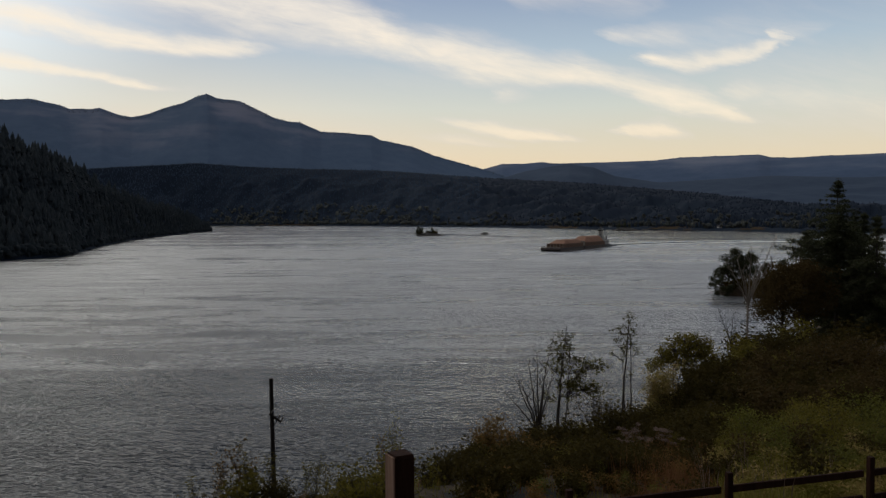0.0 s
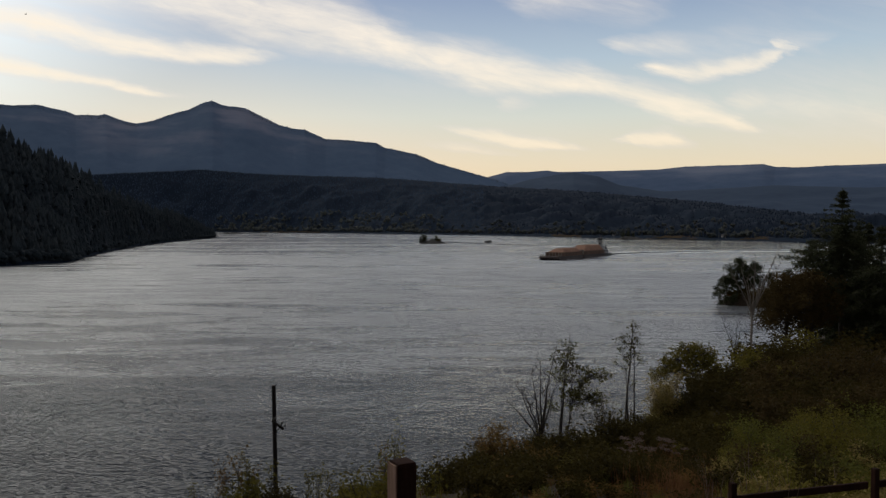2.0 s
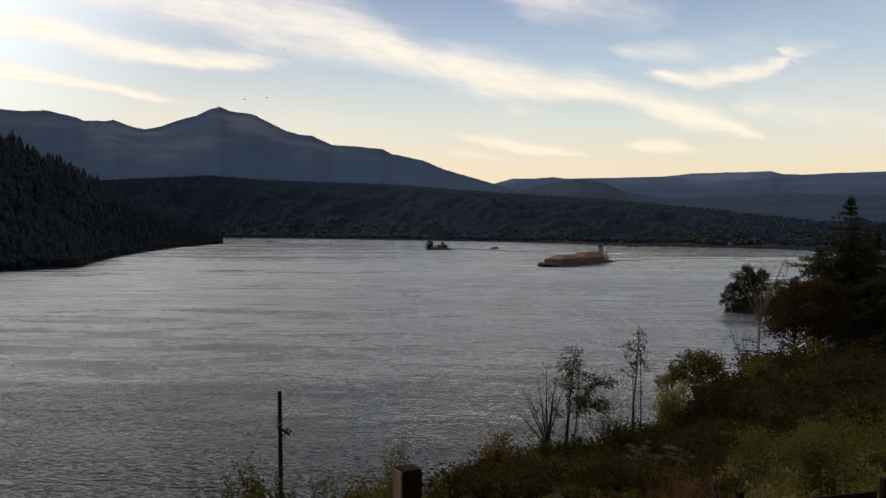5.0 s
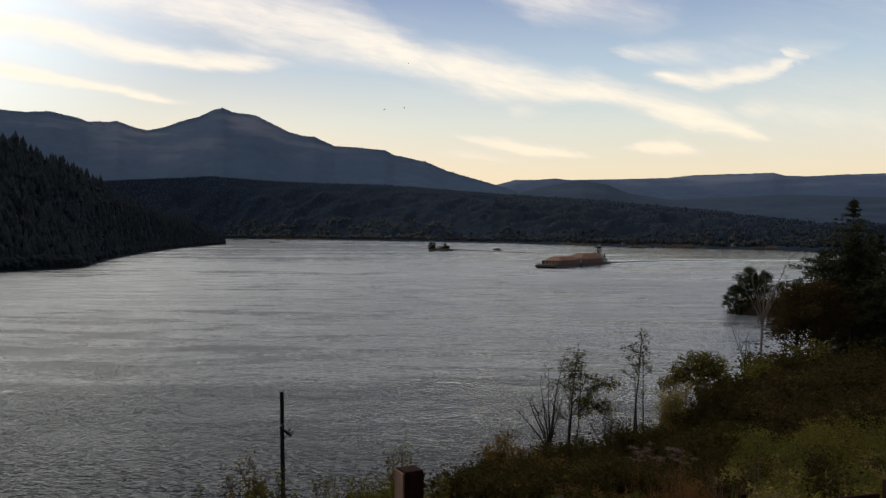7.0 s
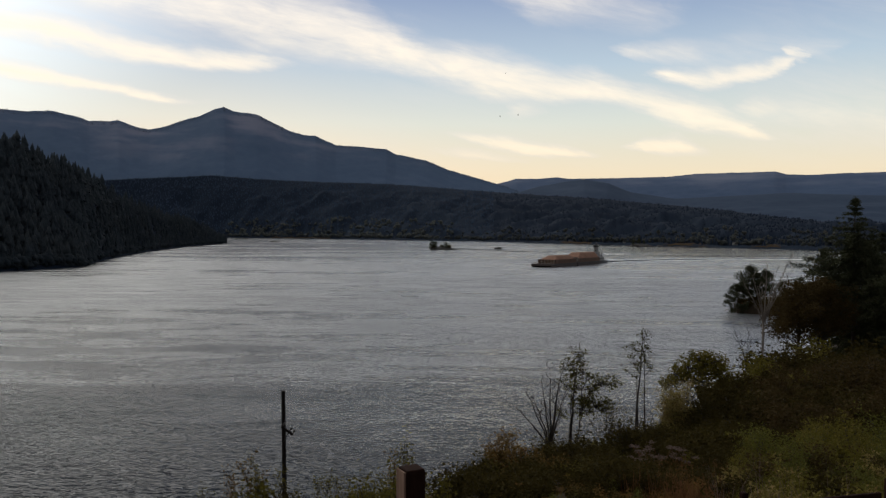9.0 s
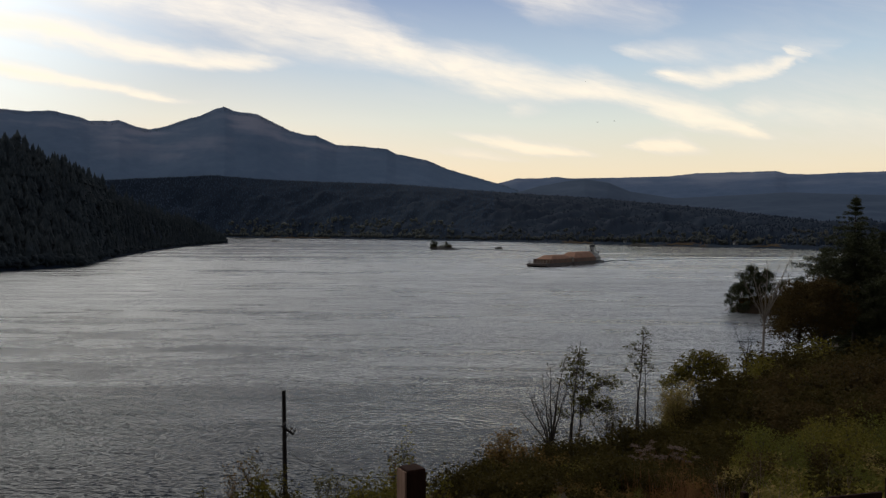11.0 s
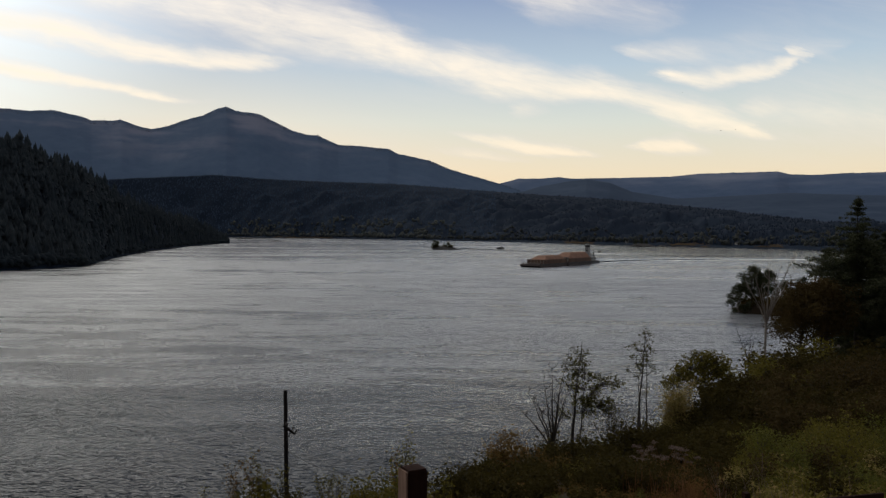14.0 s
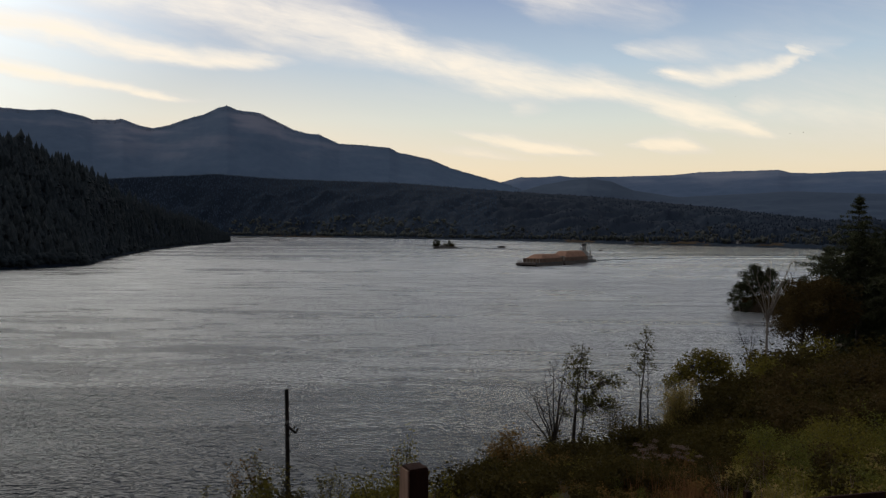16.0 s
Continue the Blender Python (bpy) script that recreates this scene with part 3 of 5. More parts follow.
# ---------------------------------------------------------------- far land, as hills in bearing and distance
def hill(name, label, mat, crest, dist, bays, rough, steps=70, back=0.25, shelf=0.0, bank=0.0, az_step=0.12, wob=1.0, gain=2.6):
    """A hill: crest is (bearing, height), dist (bearing, distance of the crest), bays (bearing, distance of its foot).
    Returns a function that gives a place on its slope."""
    ca, ch = np.array(crest).T
    da, dd = np.array(dist).T
    ba, bb = np.array(bays).T

    def surface(a, s):
        h, far, foot = np.interp(a, ca, ch), np.interp(a, da, dd), np.interp(a, ba, bb)
        r = foot + (far - foot) * s
        x, y = r * np.sin(np.radians(a)), r * np.cos(np.radians(a))
        t = np.clip((s - shelf) / (1 - shelf), 0, 1)
        rise = np.where(s <= 1, t**1.25 * (1.15 - 0.15 * t), 1 - (np.maximum(s, 1) - 1) * 2.0)
        z = -2 + (bank + 2) * step(s, 0.0, 0.012) + (h - bank) * rise
        k = np.clip(s * 4, 0, 1) * np.clip(np.abs(1 - s) * 3 + 0.04, 0, 1)
        z = z + rough * k * (fbm(x / (rough * 6), y / (rough * 6), 6, 11) * gain - 0.15)
        z = z + wob * rough * 0.12 * fbm(a * 3.1, s * 3, 5, 5)
        return x, y, z

    a = np.arange(ca[0], ca[-1] + az_step / 2, az_step)
    s = np.concatenate([np.linspace(0, 0.04, 8), np.linspace(0.05, 1, steps), 1 + np.linspace(0.02, back, 6)])
    aa, ss = np.meshgrid(a, s)
    x, y, z = surface(aa, ss)
    ob = mesh_object(name, np.stack([x, y, z], -1).reshape(-1, 3), grid_faces(len(s), len(a)), mat)
    tagged(ob, label, "hill", kind="structure")
    return surface


PEAK = [(-75, 420), (-45, 560), (-33, 640), (-29.9, 610), (-28.3, 607), (-26.7, 619), (-25.0, 594), (-24.5, 580), (-23.2, 585), (-22.7, 594), (-21.6, 564), (-20.7, 553),
        (-19.6, 572), (-18.5, 609), (-17.3, 637), (-16.4, 674), (-15.7, 691), (-15.0, 669), (-13.4, 659), (-12.2, 614), (-11.0, 573), (-10.0, 554),
        (-9.2, 552), (-7.7, 502), (-6.1, 498), (-4.0, 485), (-3.4, 460), (-1.0, 424), (0.6, 374), (2.8, 327), (4.4, 293), (6.9, 227), (11.1, 120), (16, 20)]
RIDGE = [(-2, 150), (2.8, 274), (4.4, 318), (5.7, 345), (7.3, 345), (8.6, 354), (9.4, 344), (12.2, 345), (16.6, 350), (18.5, 364), (21.1, 366), (23.6, 367), (24.3, 350),
         (25.7, 344), (27.7, 348), (29.9, 348), (36, 360), (50, 420), (80, 380)]
KNOB = [(2, 130), (4.9, 212), (7.3, 262), (9.0, 282), (10.6, 298), (12.3, 277), (13.9, 230), (17.0, 195), (20.8, 206), (24.4, 216), (29.9, 196), (40, 220), (70, 240)]
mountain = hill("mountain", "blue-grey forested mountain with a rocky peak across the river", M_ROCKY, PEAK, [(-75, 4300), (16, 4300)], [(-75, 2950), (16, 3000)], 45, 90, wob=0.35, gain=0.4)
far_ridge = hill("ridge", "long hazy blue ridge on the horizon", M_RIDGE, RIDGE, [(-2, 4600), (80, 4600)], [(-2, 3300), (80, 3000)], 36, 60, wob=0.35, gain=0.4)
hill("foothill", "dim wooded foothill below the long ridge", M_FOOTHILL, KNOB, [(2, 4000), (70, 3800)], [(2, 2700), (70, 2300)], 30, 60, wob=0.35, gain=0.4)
WOOD = [(-40, 150), (-26.7, 171), (-23.3, 207), (-16.6, 231), (-11.8, 215), (-3.6, 202), (2.8, 176), (9.0, 148), (17.0, 105), (24.4, 62), (26.1, 54), (30.0, 46), (45, 60), (70, 80)]
SHORE = [(-40, 2900), (-16, 2700), (-13.8, 2620), (-8, 2330), (0, 1900), (5.4, 1690), (12, 1450), (20, 1250), (26, 1135), (35, 1000), (70, 900)]
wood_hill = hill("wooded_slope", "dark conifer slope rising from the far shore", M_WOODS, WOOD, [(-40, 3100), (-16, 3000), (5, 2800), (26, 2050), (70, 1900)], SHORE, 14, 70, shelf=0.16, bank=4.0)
HEAD = [(-80, 150), (-50, 110), (-36, 84), (-30, 75), (-28.7, 74), (-27.7, 70), (-25.7, 62), (-23.6, 55), (-21.5, 46), (-18.5, 36), (-16.6, 22), (-15.7, 3), (-15.45, -2)]
head_land = hill("headland", "steep dark headland covered with conifers", M_WOODS, HEAD, [(-80, 420), (-50, 480), (-30, 575), (-25, 625), (-21.5, 930), (-15.4, 1560)],
                 [(-80, 250), (-50, 330), (-30, 430), (-25.1, 468), (-23.2, 600), (-21.5, 750), (-18.5, 1030), (-15.4, 1370)], 8, 50, bank=1.5, wob=0.3)


def river():
    bm = bmesh.new()
    bmesh.ops.create_grid(bm, x_segments=2, y_segments=2, size=5200)
    ob = part("water", bm, M_WATER, None)
    return tagged(ob, "wide grey rippled river under a dusk sky", "water", kind="structure")


water = river()


# ---------------------------------------------------------------- woods of the far land, uncounted trees
def fir_shape(tiers, sides, rng):
    """A small fir of close ragged skirts, one metre tall."""
    v, f = [], []
    lean = (rng.uniform(-0.03, 0.03), rng.uniform(-0.03, 0.03))
    for k in range(tiers):
        t = k / tiers
        z0, z1 = 0.03 + 0.86 * t, min(1.0, 0.06 + 0.86 * (k + 2.4) / tiers)
        r = 0.23 * (1 - t) ** 0.75 * rng.uniform(0.78, 1.15) + 0.012
        base = len(v)
        for i in range(sides):
            w = r * rng.uniform(0.6, 1.3)
            ang = 2 * math.pi * (i + rng.uniform(-0.35, 0.35)) / sides
            v.append((w * math.cos(ang) + lean[0] * z0, w * math.sin(ang) + lean[1] * z0, z0 + rng.uniform(-0.05, 0.04)))
        v.append((lean[0] * z1, lean[1] * z1, z1))
        f += [(base + i, base + (i + 1) % sides, base + sides) for i in range(sides)]
    return np.array(v), np.array(f)


def round_shape(lumps, rng):
    """A broad ragged crown of clumps, one metre tall."""
    v, f = [], []
    for k in range(lumps):
        c = Vector((rng.uniform(-0.28, 0.28), rng.uniform(-0.28, 0.28), rng.uniform(0.35, 0.8)))
        bm = bmesh.new()
        bmesh.ops.create_icosphere(bm, subdivisions=1, radius=rng.uniform(0.14, 0.26))
        base = len(v)
        for w in bm.verts:
            v.append(tuple(c + w.co * rng.uniform(0.7, 1.3)))
        f += [tuple(base + q.index for q in p.verts) for p in bm.faces]
        bm.free()
    base = len(v)
    v += [(0.03, 0, 0), (-0.02, 0.03, 0), (-0.02, -0.03, 0), (0, 0, 0.6)]
    f += [(base, base + 1, base + 3), (base + 1, base + 2, base + 3), (base + 2, base, base + 3)]
    return np.array(v), np.array(f)


def forest(name, label, mat, surface, count, span, depth, tall, seed, shapes, sink=0.5, bias=1.0):
    rng = random.Random(seed)
    vs, fs, n = [], [], 0
    while count:
        a, s = rng.uniform(*span), depth[0] + (depth[1] - depth[0]) * rng.random() ** bias
        x, y, z = (float(q) for q in surface(np.array(a), np.array(s)))
        if z < 0.4:
            count -= 0.1 if count > 0.1 else count
            continue
        v, f = shapes[rng.randrange(len(shapes))]
        h, w, c = rng.uniform(*tall), rng.uniform(0.8, 1.25), rng.uniform(0, 6.28)
        rot = np.array([[math.cos(c), -math.sin(c), 0], [math.sin(c), math.cos(c), 0], [0, 0, 1]])
        vs.append((v * (h * w, h * w, h)) @ rot.T + (x, y, z - sink))
        fs.append(f + n)
        n += len(v)
        count = max(0, count - 1)
    ob = mesh_object(name, np.concatenate(vs), np.concatenate(fs), mat)
    tagged(ob, label, "forest", kind="stuff")


R = random.Random(5)
FINE_FIRS = [fir_shape(6, 8, R) for _ in range(9)]
MID_FIRS = [fir_shape(3, 6, R) for _ in range(8)]
LOW_FIRS = [fir_shape(2, 4, R) for _ in range(5)]
ROUNDS = [round_shape(7, R) for _ in range(8)]
forest("headland_firs", "dense dark firs covering the headland", M_FIR, head_land, 3600, (-36, -15.5), (0.012, 1.0), (6, 14), 1, FINE_FIRS)
forest("headland_crest_firs", "tall uneven dark firs along the top of the headland", M_FIR, head_land, 150, (-36, -19.5), (0.82, 1.0), (10, 16), 12, FINE_FIRS)
forest("waterside_trees", "low dark trees and brush along the headland foot", M_FIR, head_land, 700, (-36, -15.5), (0.004, 0.03), (3, 7), 9, ROUNDS, sink=0.8)
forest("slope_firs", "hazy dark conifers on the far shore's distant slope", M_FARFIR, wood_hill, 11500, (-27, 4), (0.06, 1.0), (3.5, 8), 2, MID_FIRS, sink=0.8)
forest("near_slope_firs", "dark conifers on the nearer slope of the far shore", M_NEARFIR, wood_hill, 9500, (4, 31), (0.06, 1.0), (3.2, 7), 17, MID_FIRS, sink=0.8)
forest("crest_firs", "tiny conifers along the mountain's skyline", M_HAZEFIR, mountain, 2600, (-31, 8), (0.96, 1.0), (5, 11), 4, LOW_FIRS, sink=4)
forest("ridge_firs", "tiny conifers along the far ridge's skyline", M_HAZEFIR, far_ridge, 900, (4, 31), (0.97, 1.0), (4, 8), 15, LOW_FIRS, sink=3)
forest("shore_trees", "grey-green and russet broadleaf trees along the far shore", M_AUTUMN, wood_hill, 900, (-17, 30), (0.015, 0.30), (6, 12), 5, ROUNDS, bias=1.6)
forest("meadow_trees", "pale grey-green broadleaf trees on the far shore's flat", M_MEADOW, wood_hill, 420, (-15.5, 1), (0.03, 0.42), (8, 15), 16, ROUNDS, bias=1.2)
forest("shore_firs", "dark firs along the far shore", M_NEARFIR, wood_hill, 1000, (-17, 30), (0.012, 0.2), (6, 12), 6, MID_FIRS)

# ---------------------------------------------------------------- the tow: two chip barges and their tug
def chip_barge(heap_top, label, panel, front):
    """A barge 38 m long, bow at x = 0, loaded with a long heap of wood chips."""
    b = thing("chip_barge", Matrix(), label, "barge", "barges of the tow")
    bm = bmesh.new()
    side = [(0, 0.9), (-0.3, 2.0), (-37.6, 2.0), (-38, 1.6), (-36.5, -0.8), (-3.5, -0.8)]
    rows = [[bm.verts.new((x, s * 6.5, z)) for x, z in side] for s in (1, -1)]
    for i in range(len(side)):
        j = (i + 1) % len(side)
        bm.faces.new((rows[0][i], rows[0][j], rows[1][j], rows[1][i]))
    bm.faces.new(rows[0][::-1])
    bm.faces.new(rows[1])
    bmesh.ops.bevel(bm, geom=list(bm.edges), offset=0.12, segments=2, affect="EDGES")
    hull = part("hull", bm, M_HULL, b, "dark weathered steel hull")
    for y in (-6.62, 6.62):
        part("rub_rail", box(-37, -1.2, y - 0.1, y + 0.1, 1.55, 1.8, 0.04), M_DARK, hull)
    wall = bmesh.new()
    for y in (-5.7, 5.7):
        block(wall, -37.3, front, y - 0.12, y + 0.12, 2.0, 4.4, 0.03)
    for x in (-37.3, front):
        block(wall, x - 0.12, x + 0.12, -5.55, 5.55, 2.0, 4.4, 0.03)
    part("cargo_box", wall, M_BOXSIDE, b, "rusty steel cargo walls")
    rib = box(-0.07, 0.07, -0.06, 0.06, 0, 2.3, 0.03)
    first = None
    for s in (-1, 1):
        for k in range(16):
            if first is None:
                ob = first = part("rib", rib, M_BOXSIDE, b)
            else:
                ob = new("rib", first.data)
                ob.parent = b
            ob.location = (front - 0.6 - k * (36.5 + front) / 15.2, s * 5.86, 2.0)
    # heap of chips, sloping at its ends and uneven on top
    xs, ys = np.linspace(-37.1, front - 0.2, 74), np.linspace(-5.5, 5.5, 22)
    gx, gy = np.meshgrid(xs, ys)
    ends = np.clip(np.minimum((gx + 37.1) / 2.5, (front - 0.2 - gx) / 8.0), 0, 1)
    flank = np.clip((5.5 - np.abs(gy)) / 2.6, 0, 1)
    z = 3.7 + (heap_top - 3.7) * np.minimum(ends, flank) ** 0.8 + fbm(gx * 0.3, gy * 0.4, 4, int(heap_top * 10)) * 0.24
    mesh_object("chip_heap", np.stack([gx, gy, z], -1).reshape(-1, 3), grid_faces(len(ys), len(xs)), M_CHIPS, b, "heaped orange-brown wood chips")
    # rail and pale frame at the bow
    rail = bmesh.new()
    for z in (2.6, 3.1):
        rod(rail, (-0.8, -6.1, z), (-0.8, 6.1, z), 0.05, 0.05, 6)
        for s in (-1, 1):
            rod(rail, (-0.8, s * 6.1, z), (front + 0.9, s * 6.1, z), 0.05, 0.05, 6)
    part("bow_rail", rail, M_PALE, b, "pale bow railing")
    for y in np.linspace(-6.1, 6.1, 7):
        part("rail_post", rod(bmesh.new(), (-0.8, y, 1.95), (-0.8, y, 3.12), 0.07, 0.07, 6), M_PALE, b)
    if panel:
        part("bulkhead", box(front + 0.2, front + 0.5, -5.6, 5.6, 2.0, 5.2, 0.05), M_PALE, b, "pale end bulkhead")
        for y in (-4.2, -1.4, 1.4, 4.2):
            part("stay", box(front + 0.48, front + 0.8, y - 0.12, y + 0.12, 2.0, 5.4, 0.03), M_HULL, b)
    else:
        for y in np.linspace(-5.2, 5.2, 6):
            part("stay", box(front + 0.15, front + 0.4, y - 0.15, y + 0.15, 2.0, 4.2, 0.03), M_PALE, b)
    for x in (-2.2, -37.5):
        for s in (-1, 1):
            part("bollard", rod(bmesh.new(), (x, s * 5.6, 1.95), (x, s * 5.6, 2.7), 0.22, 0.2, 10), M_DARK, b)
    return b


def tug():
    """A pusher tug 19 m long, bow at x = 0, with a tall wheelhouse tower."""
    b = thing("tugboat", Matrix(), "white pusher tug with a tall narrow wheelhouse tower", "tugboat")
    bm = bmesh.new()
    side = [(0, 0.8), (0, 1.9), (-16.5, 1.6), (-19, 1.7), (-18.6, 0.2), (-17, -1), (-1.5, -1)]
    rows = [[bm.verts.new((x, s * (4.2 if x > -18 else 3.4), z)) for x, z in side] for s in (1, -1)]
    for i in range(len(side)):
        j = (i + 1) % len(side)
        bm.faces.new((rows[0][i], rows[0][j], rows[1][j], rows[1][i]))
    bm.faces.new(rows[0][::-1])
    bm.faces.new(rows[1])
    bmesh.ops.bevel(bm, geom=list(bm.edges), offset=0.15, segments=2, affect="EDGES")
    part("hull", bm, M_DARK, b, "black tug hull")
    for s in (-1, 1):
        part("push_knee", box(-0.8, 0.3, s * 2.4 - 0.4, s * 2.4 + 0.4, 1.6, 4.6, 0.08), M_DARK, b)
    house = part("deckhouse", box(-13.5, -3.0, -3.1, 3.1, 1.75, 4.4, 0.12), M_WHITE, b, "white deckhouse")
    for s in (-1, 1):
        for x in (-12, -10, -8, -6, -4.4):
            part("window", box(x - 0.4, x + 0.4, s * 3.1 - 0.03, s * 3.1 + 0.03, 3.0, 3.8), M_GLASS, house)
    part("upper_house", box(-9.5, -4.2, -1.9, 1.9, 4.4, 6.9, 0.1), M_WHITE, b)
    tower = part("tower", box(-7.4, -5.0, -1.2, 1.2, 6.9, 10.2, 0.1, 0.92), M_WHITE, b, "white tower")
    part("tower_window", box(-5.1, -4.95, -0.5, 0.5, 8.0, 8.9), M_GLASS, tower)
    cabin = part("wheelhouse", box(-7.5, -4.8, -1.4, 1.4, 10.2, 12.4, 0.12, 0.96), M_WHITE, b, "white wheelhouse with a band of dark windows")
    for y in (-0.9, 0, 0.9):
        part("window", box(-4.92, -4.74, y - 0.38, y + 0.38, 11.0, 11.9), M_GLASS, cabin)
        part("window", box(-7.56, -7.38, y - 0.38, y + 0.38, 11.0, 11.9), M_GLASS, cabin)
    for s in (-1, 1):
        for x in (-7.0, -6.15, -5.3):
            part("window", box(x - 0.38, x + 0.38, s * 1.36 - 0.06, s * 1.36 + 0.06, 11.0, 11.9), M_GLASS, cabin)
    part("wheelhouse_roof", box(-7.8, -4.5, -1.7, 1.7, 12.4, 12.6, 0.08), M_WHITE, b)
    part("mast", rod(bmesh.new(), (-6.8, 0, 12.5), (-6.8, 0, 14.4), 0.1, 0.05), M_PALE, b)
    part("radar", box(-6.7, -6.4, -0.9, 0.9, 13.4, 13.6, 0.04), M_PALE, b)
    for s in (-1, 1):
        part("funnel", rod(bmesh.new(), (-12.3, s * 1.6, 4.4), (-12.6, s * 1.6, 7.6), 0.5, 0.4, 12), M_DARK, b)
    rail = bmesh.new()
    for z in (2.2, 2.7):
        for s in (-1, 1):
            rod(rail, (-13.5, s * 3.7, z), (-18.4, s * 3.2, z), 0.04, 0.04, 6)
        rod(rail, (-18.4, -3.2, z), (-18.4, 3.2, z), 0.04, 0.04, 6)
    part("stern_rail", rail, M_PALE, b)
    return b


barge_lead = chip_barge(6.6, "barge with pale bow rail and long heap of brown wood chips", False, -7.5)
barge_rear = chip_barge(7.9, "barge with pale bulkhead and high heap of brown wood chips", True, -3.0)
tugboat = tug()


def wake_water():
    """The curved trail behind the tow, in the tow's own space: a smooth band and low ridges of water."""
    w = thing("wake", Matrix(), "pale curved wake trailing behind the tug", "wake")
    s = np.linspace(0, 1, 90)
    px = -95 - 270 * s
    py = 4 * s + 205 * s**2.1

    def ribbon(name, off, wide, lift, mat, grow, label=""):
        dx, dy = np.gradient(px), np.gradient(py)
        norm = np.hypot(dx, dy)
        nx, ny = -dy / norm, dx / norm
        v = []
        across = np.linspace(-1, 1, 7)
        for q in across:
            o = off * (0.35 + grow * s) + q * wide * (0.4 + 0.8 * s)
            h = lift * (math.cos(q * math.pi) + 1) / 2 * (0.75 + 0.5 * relief(s * 60, s * 0 + off, 3)) + 0.03
            v.append(np.stack([px + nx * o, py + ny * o, h * np.ones_like(s)], -1))
        return mesh_object(name, np.concatenate(v), grid_faces(len(across), len(s)), mat, w, label)

    ribbon("smooth_water", 16.0, 24.0, 0.10, M_WAKE, 0.4, "smooth dark wake water")
    ribbon("churned_water", -14.0, 11.0, 0.12, M_CHURN, 0.4, "pale churned wake water")
    ribbon("wave_ridge", 40.0, 4.0, 0.5, M_WAKE, 0.4)
    ribbon("wave_ridge", -28.0, 4.0, 0.45, M_WAKE, 0.5)
    return w


wake = wake_water()


def swell_line():
    """A long low swell left on the water between the islet and the tow, rounded across and dying out at its ends."""
    s = np.linspace(0, 1, 60)
    px, py = SWELL[0][0] + (SWELL[1][0] - SWELL[0][0]) * s, SWELL[0][1] + (SWELL[1][1] - SWELL[0][1]) * s + 14 * np.sin(s * 5)
    rows = []
    for q in np.linspace(-1, 1, 7):
        rows.append(np.stack([px, py + q * 16 * (0.3 + np.sin(s * math.pi)), 0.03 + 0.30 * np.sin(s * math.pi) * (math.cos(q * math.pi) + 1) / 2 * (0.8 + relief(s * 25, s * 0, 4))], -1))
    tagged(mesh_object("swell", np.concatenate(rows), grid_faces(7, 60), M_WAKE), "long low dark swell on the river", "swell", kind="structure")


SWELL = [(-64, 1130), (120, 806)]
swell_line()


# ---------------------------------------------------------------- rocks, islets, houses of the far shore
def rock(x, y, size, label, seed):
    """A low rock that stands in the river."""
    bm = bmesh.new()
    bmesh.ops.create_icosphere(bm, subdivisions=3, radius=1.0)
    for v in bm.verts:
        k = 1 + 0.45 * noise.noise(v.co * 1.3 + Vector((seed, 0, 0))) + 0.2 * noise.noise(v.co * 3.1 + Vector((0, seed, 0)))
        v.co = Vector((v.co.x * size[0] * k, v.co.y * size[1] * k, max(-1.0, v.co.z * size[2] * k)))
    ob = part("river_rock", bm, M_ROCK, None)
    ob.location = (x, y, 0)
    return tagged(ob, label, "rock")


rock(1, 905, (14, 9, 3.4), "dark rocky islet with bushes on top", 1)
rock(10, 903, (11, 5, 1.6), "low dark rock beside the wooded islet", 2)
rock(73, 954, (5.2, 4, 3.0), "dark rock standing in the river", 3)
rock(171, 833, (2.2, 2, 1.3), "small dark rock in the river", 4)
rock(-337, 1555, (7, 4, 2.6), "dark rock standing in the river", 5)
rock(-330, 1556, (12, 4, 0.9), "low dark rock in the river", 6)
rock(-545, 2127, (26, 10, 2.5), "long low rock near the far shore", 7)
rock(316, 1221, (19, 10, 4.0), "low dark islet near the far shore", 8)
rock(345, 1205, (6, 5, 2.5), "dark rock near the far shore", 9)
rock(372, 1190, (9, 5, 1.4), "low rock near the far shore", 10)


def house(a, s, size, seed, surface=wood_hill):
    x, y, z = (float(q) for q in surface(np.array(a), np.array(s)))
    w, d, h = size
    b = thing("house", pose(x, y, z, 0, 0, 20 * seed - 40), "small pale house with a dark gable roof on the far shore", "house", "houses on the far shore")
    part("wall", box(-w / 2, w / 2, -d / 2, d / 2, -1.5, h), M_SIDING, b, "pale siding")
    bm = bmesh.new()
    e = [bm.verts.new(p) for p in ((-w / 2 - 0.5, -d / 2 - 0.6, h), (w / 2 + 0.5, -d / 2 - 0.6, h), (w / 2 + 0.5, d / 2 + 0.6, h), (-w / 2 - 0.5, d / 2 + 0.6, h),
                                     (-w / 2 - 0.5, 0, h + d * 0.4), (w / 2 + 0.5, 0, h + d * 0.4))]
    for f in ((0, 1, 5, 4), (2, 3, 4, 5), (0, 4, 3), (1, 2, 5), (3, 2, 1, 0)):
        bm.faces.new([e[i] for i in f])
    part("roof", bm, M_ROOF, b, "dark gable roof")
    for k in (-0.3, 0.05, 0.32):
        part("window", box(w * k - 0.6, w * k + 0.6, -d / 2 - 0.05, -d / 2 + 0.05, h * 0.35, h * 0.75), M_GLASS, b)
    part("door", box(-0.5, 0.5, -d / 2 - 0.06, -d / 2 + 0.06, 0, 2.1), M_RUST, b)
    return b


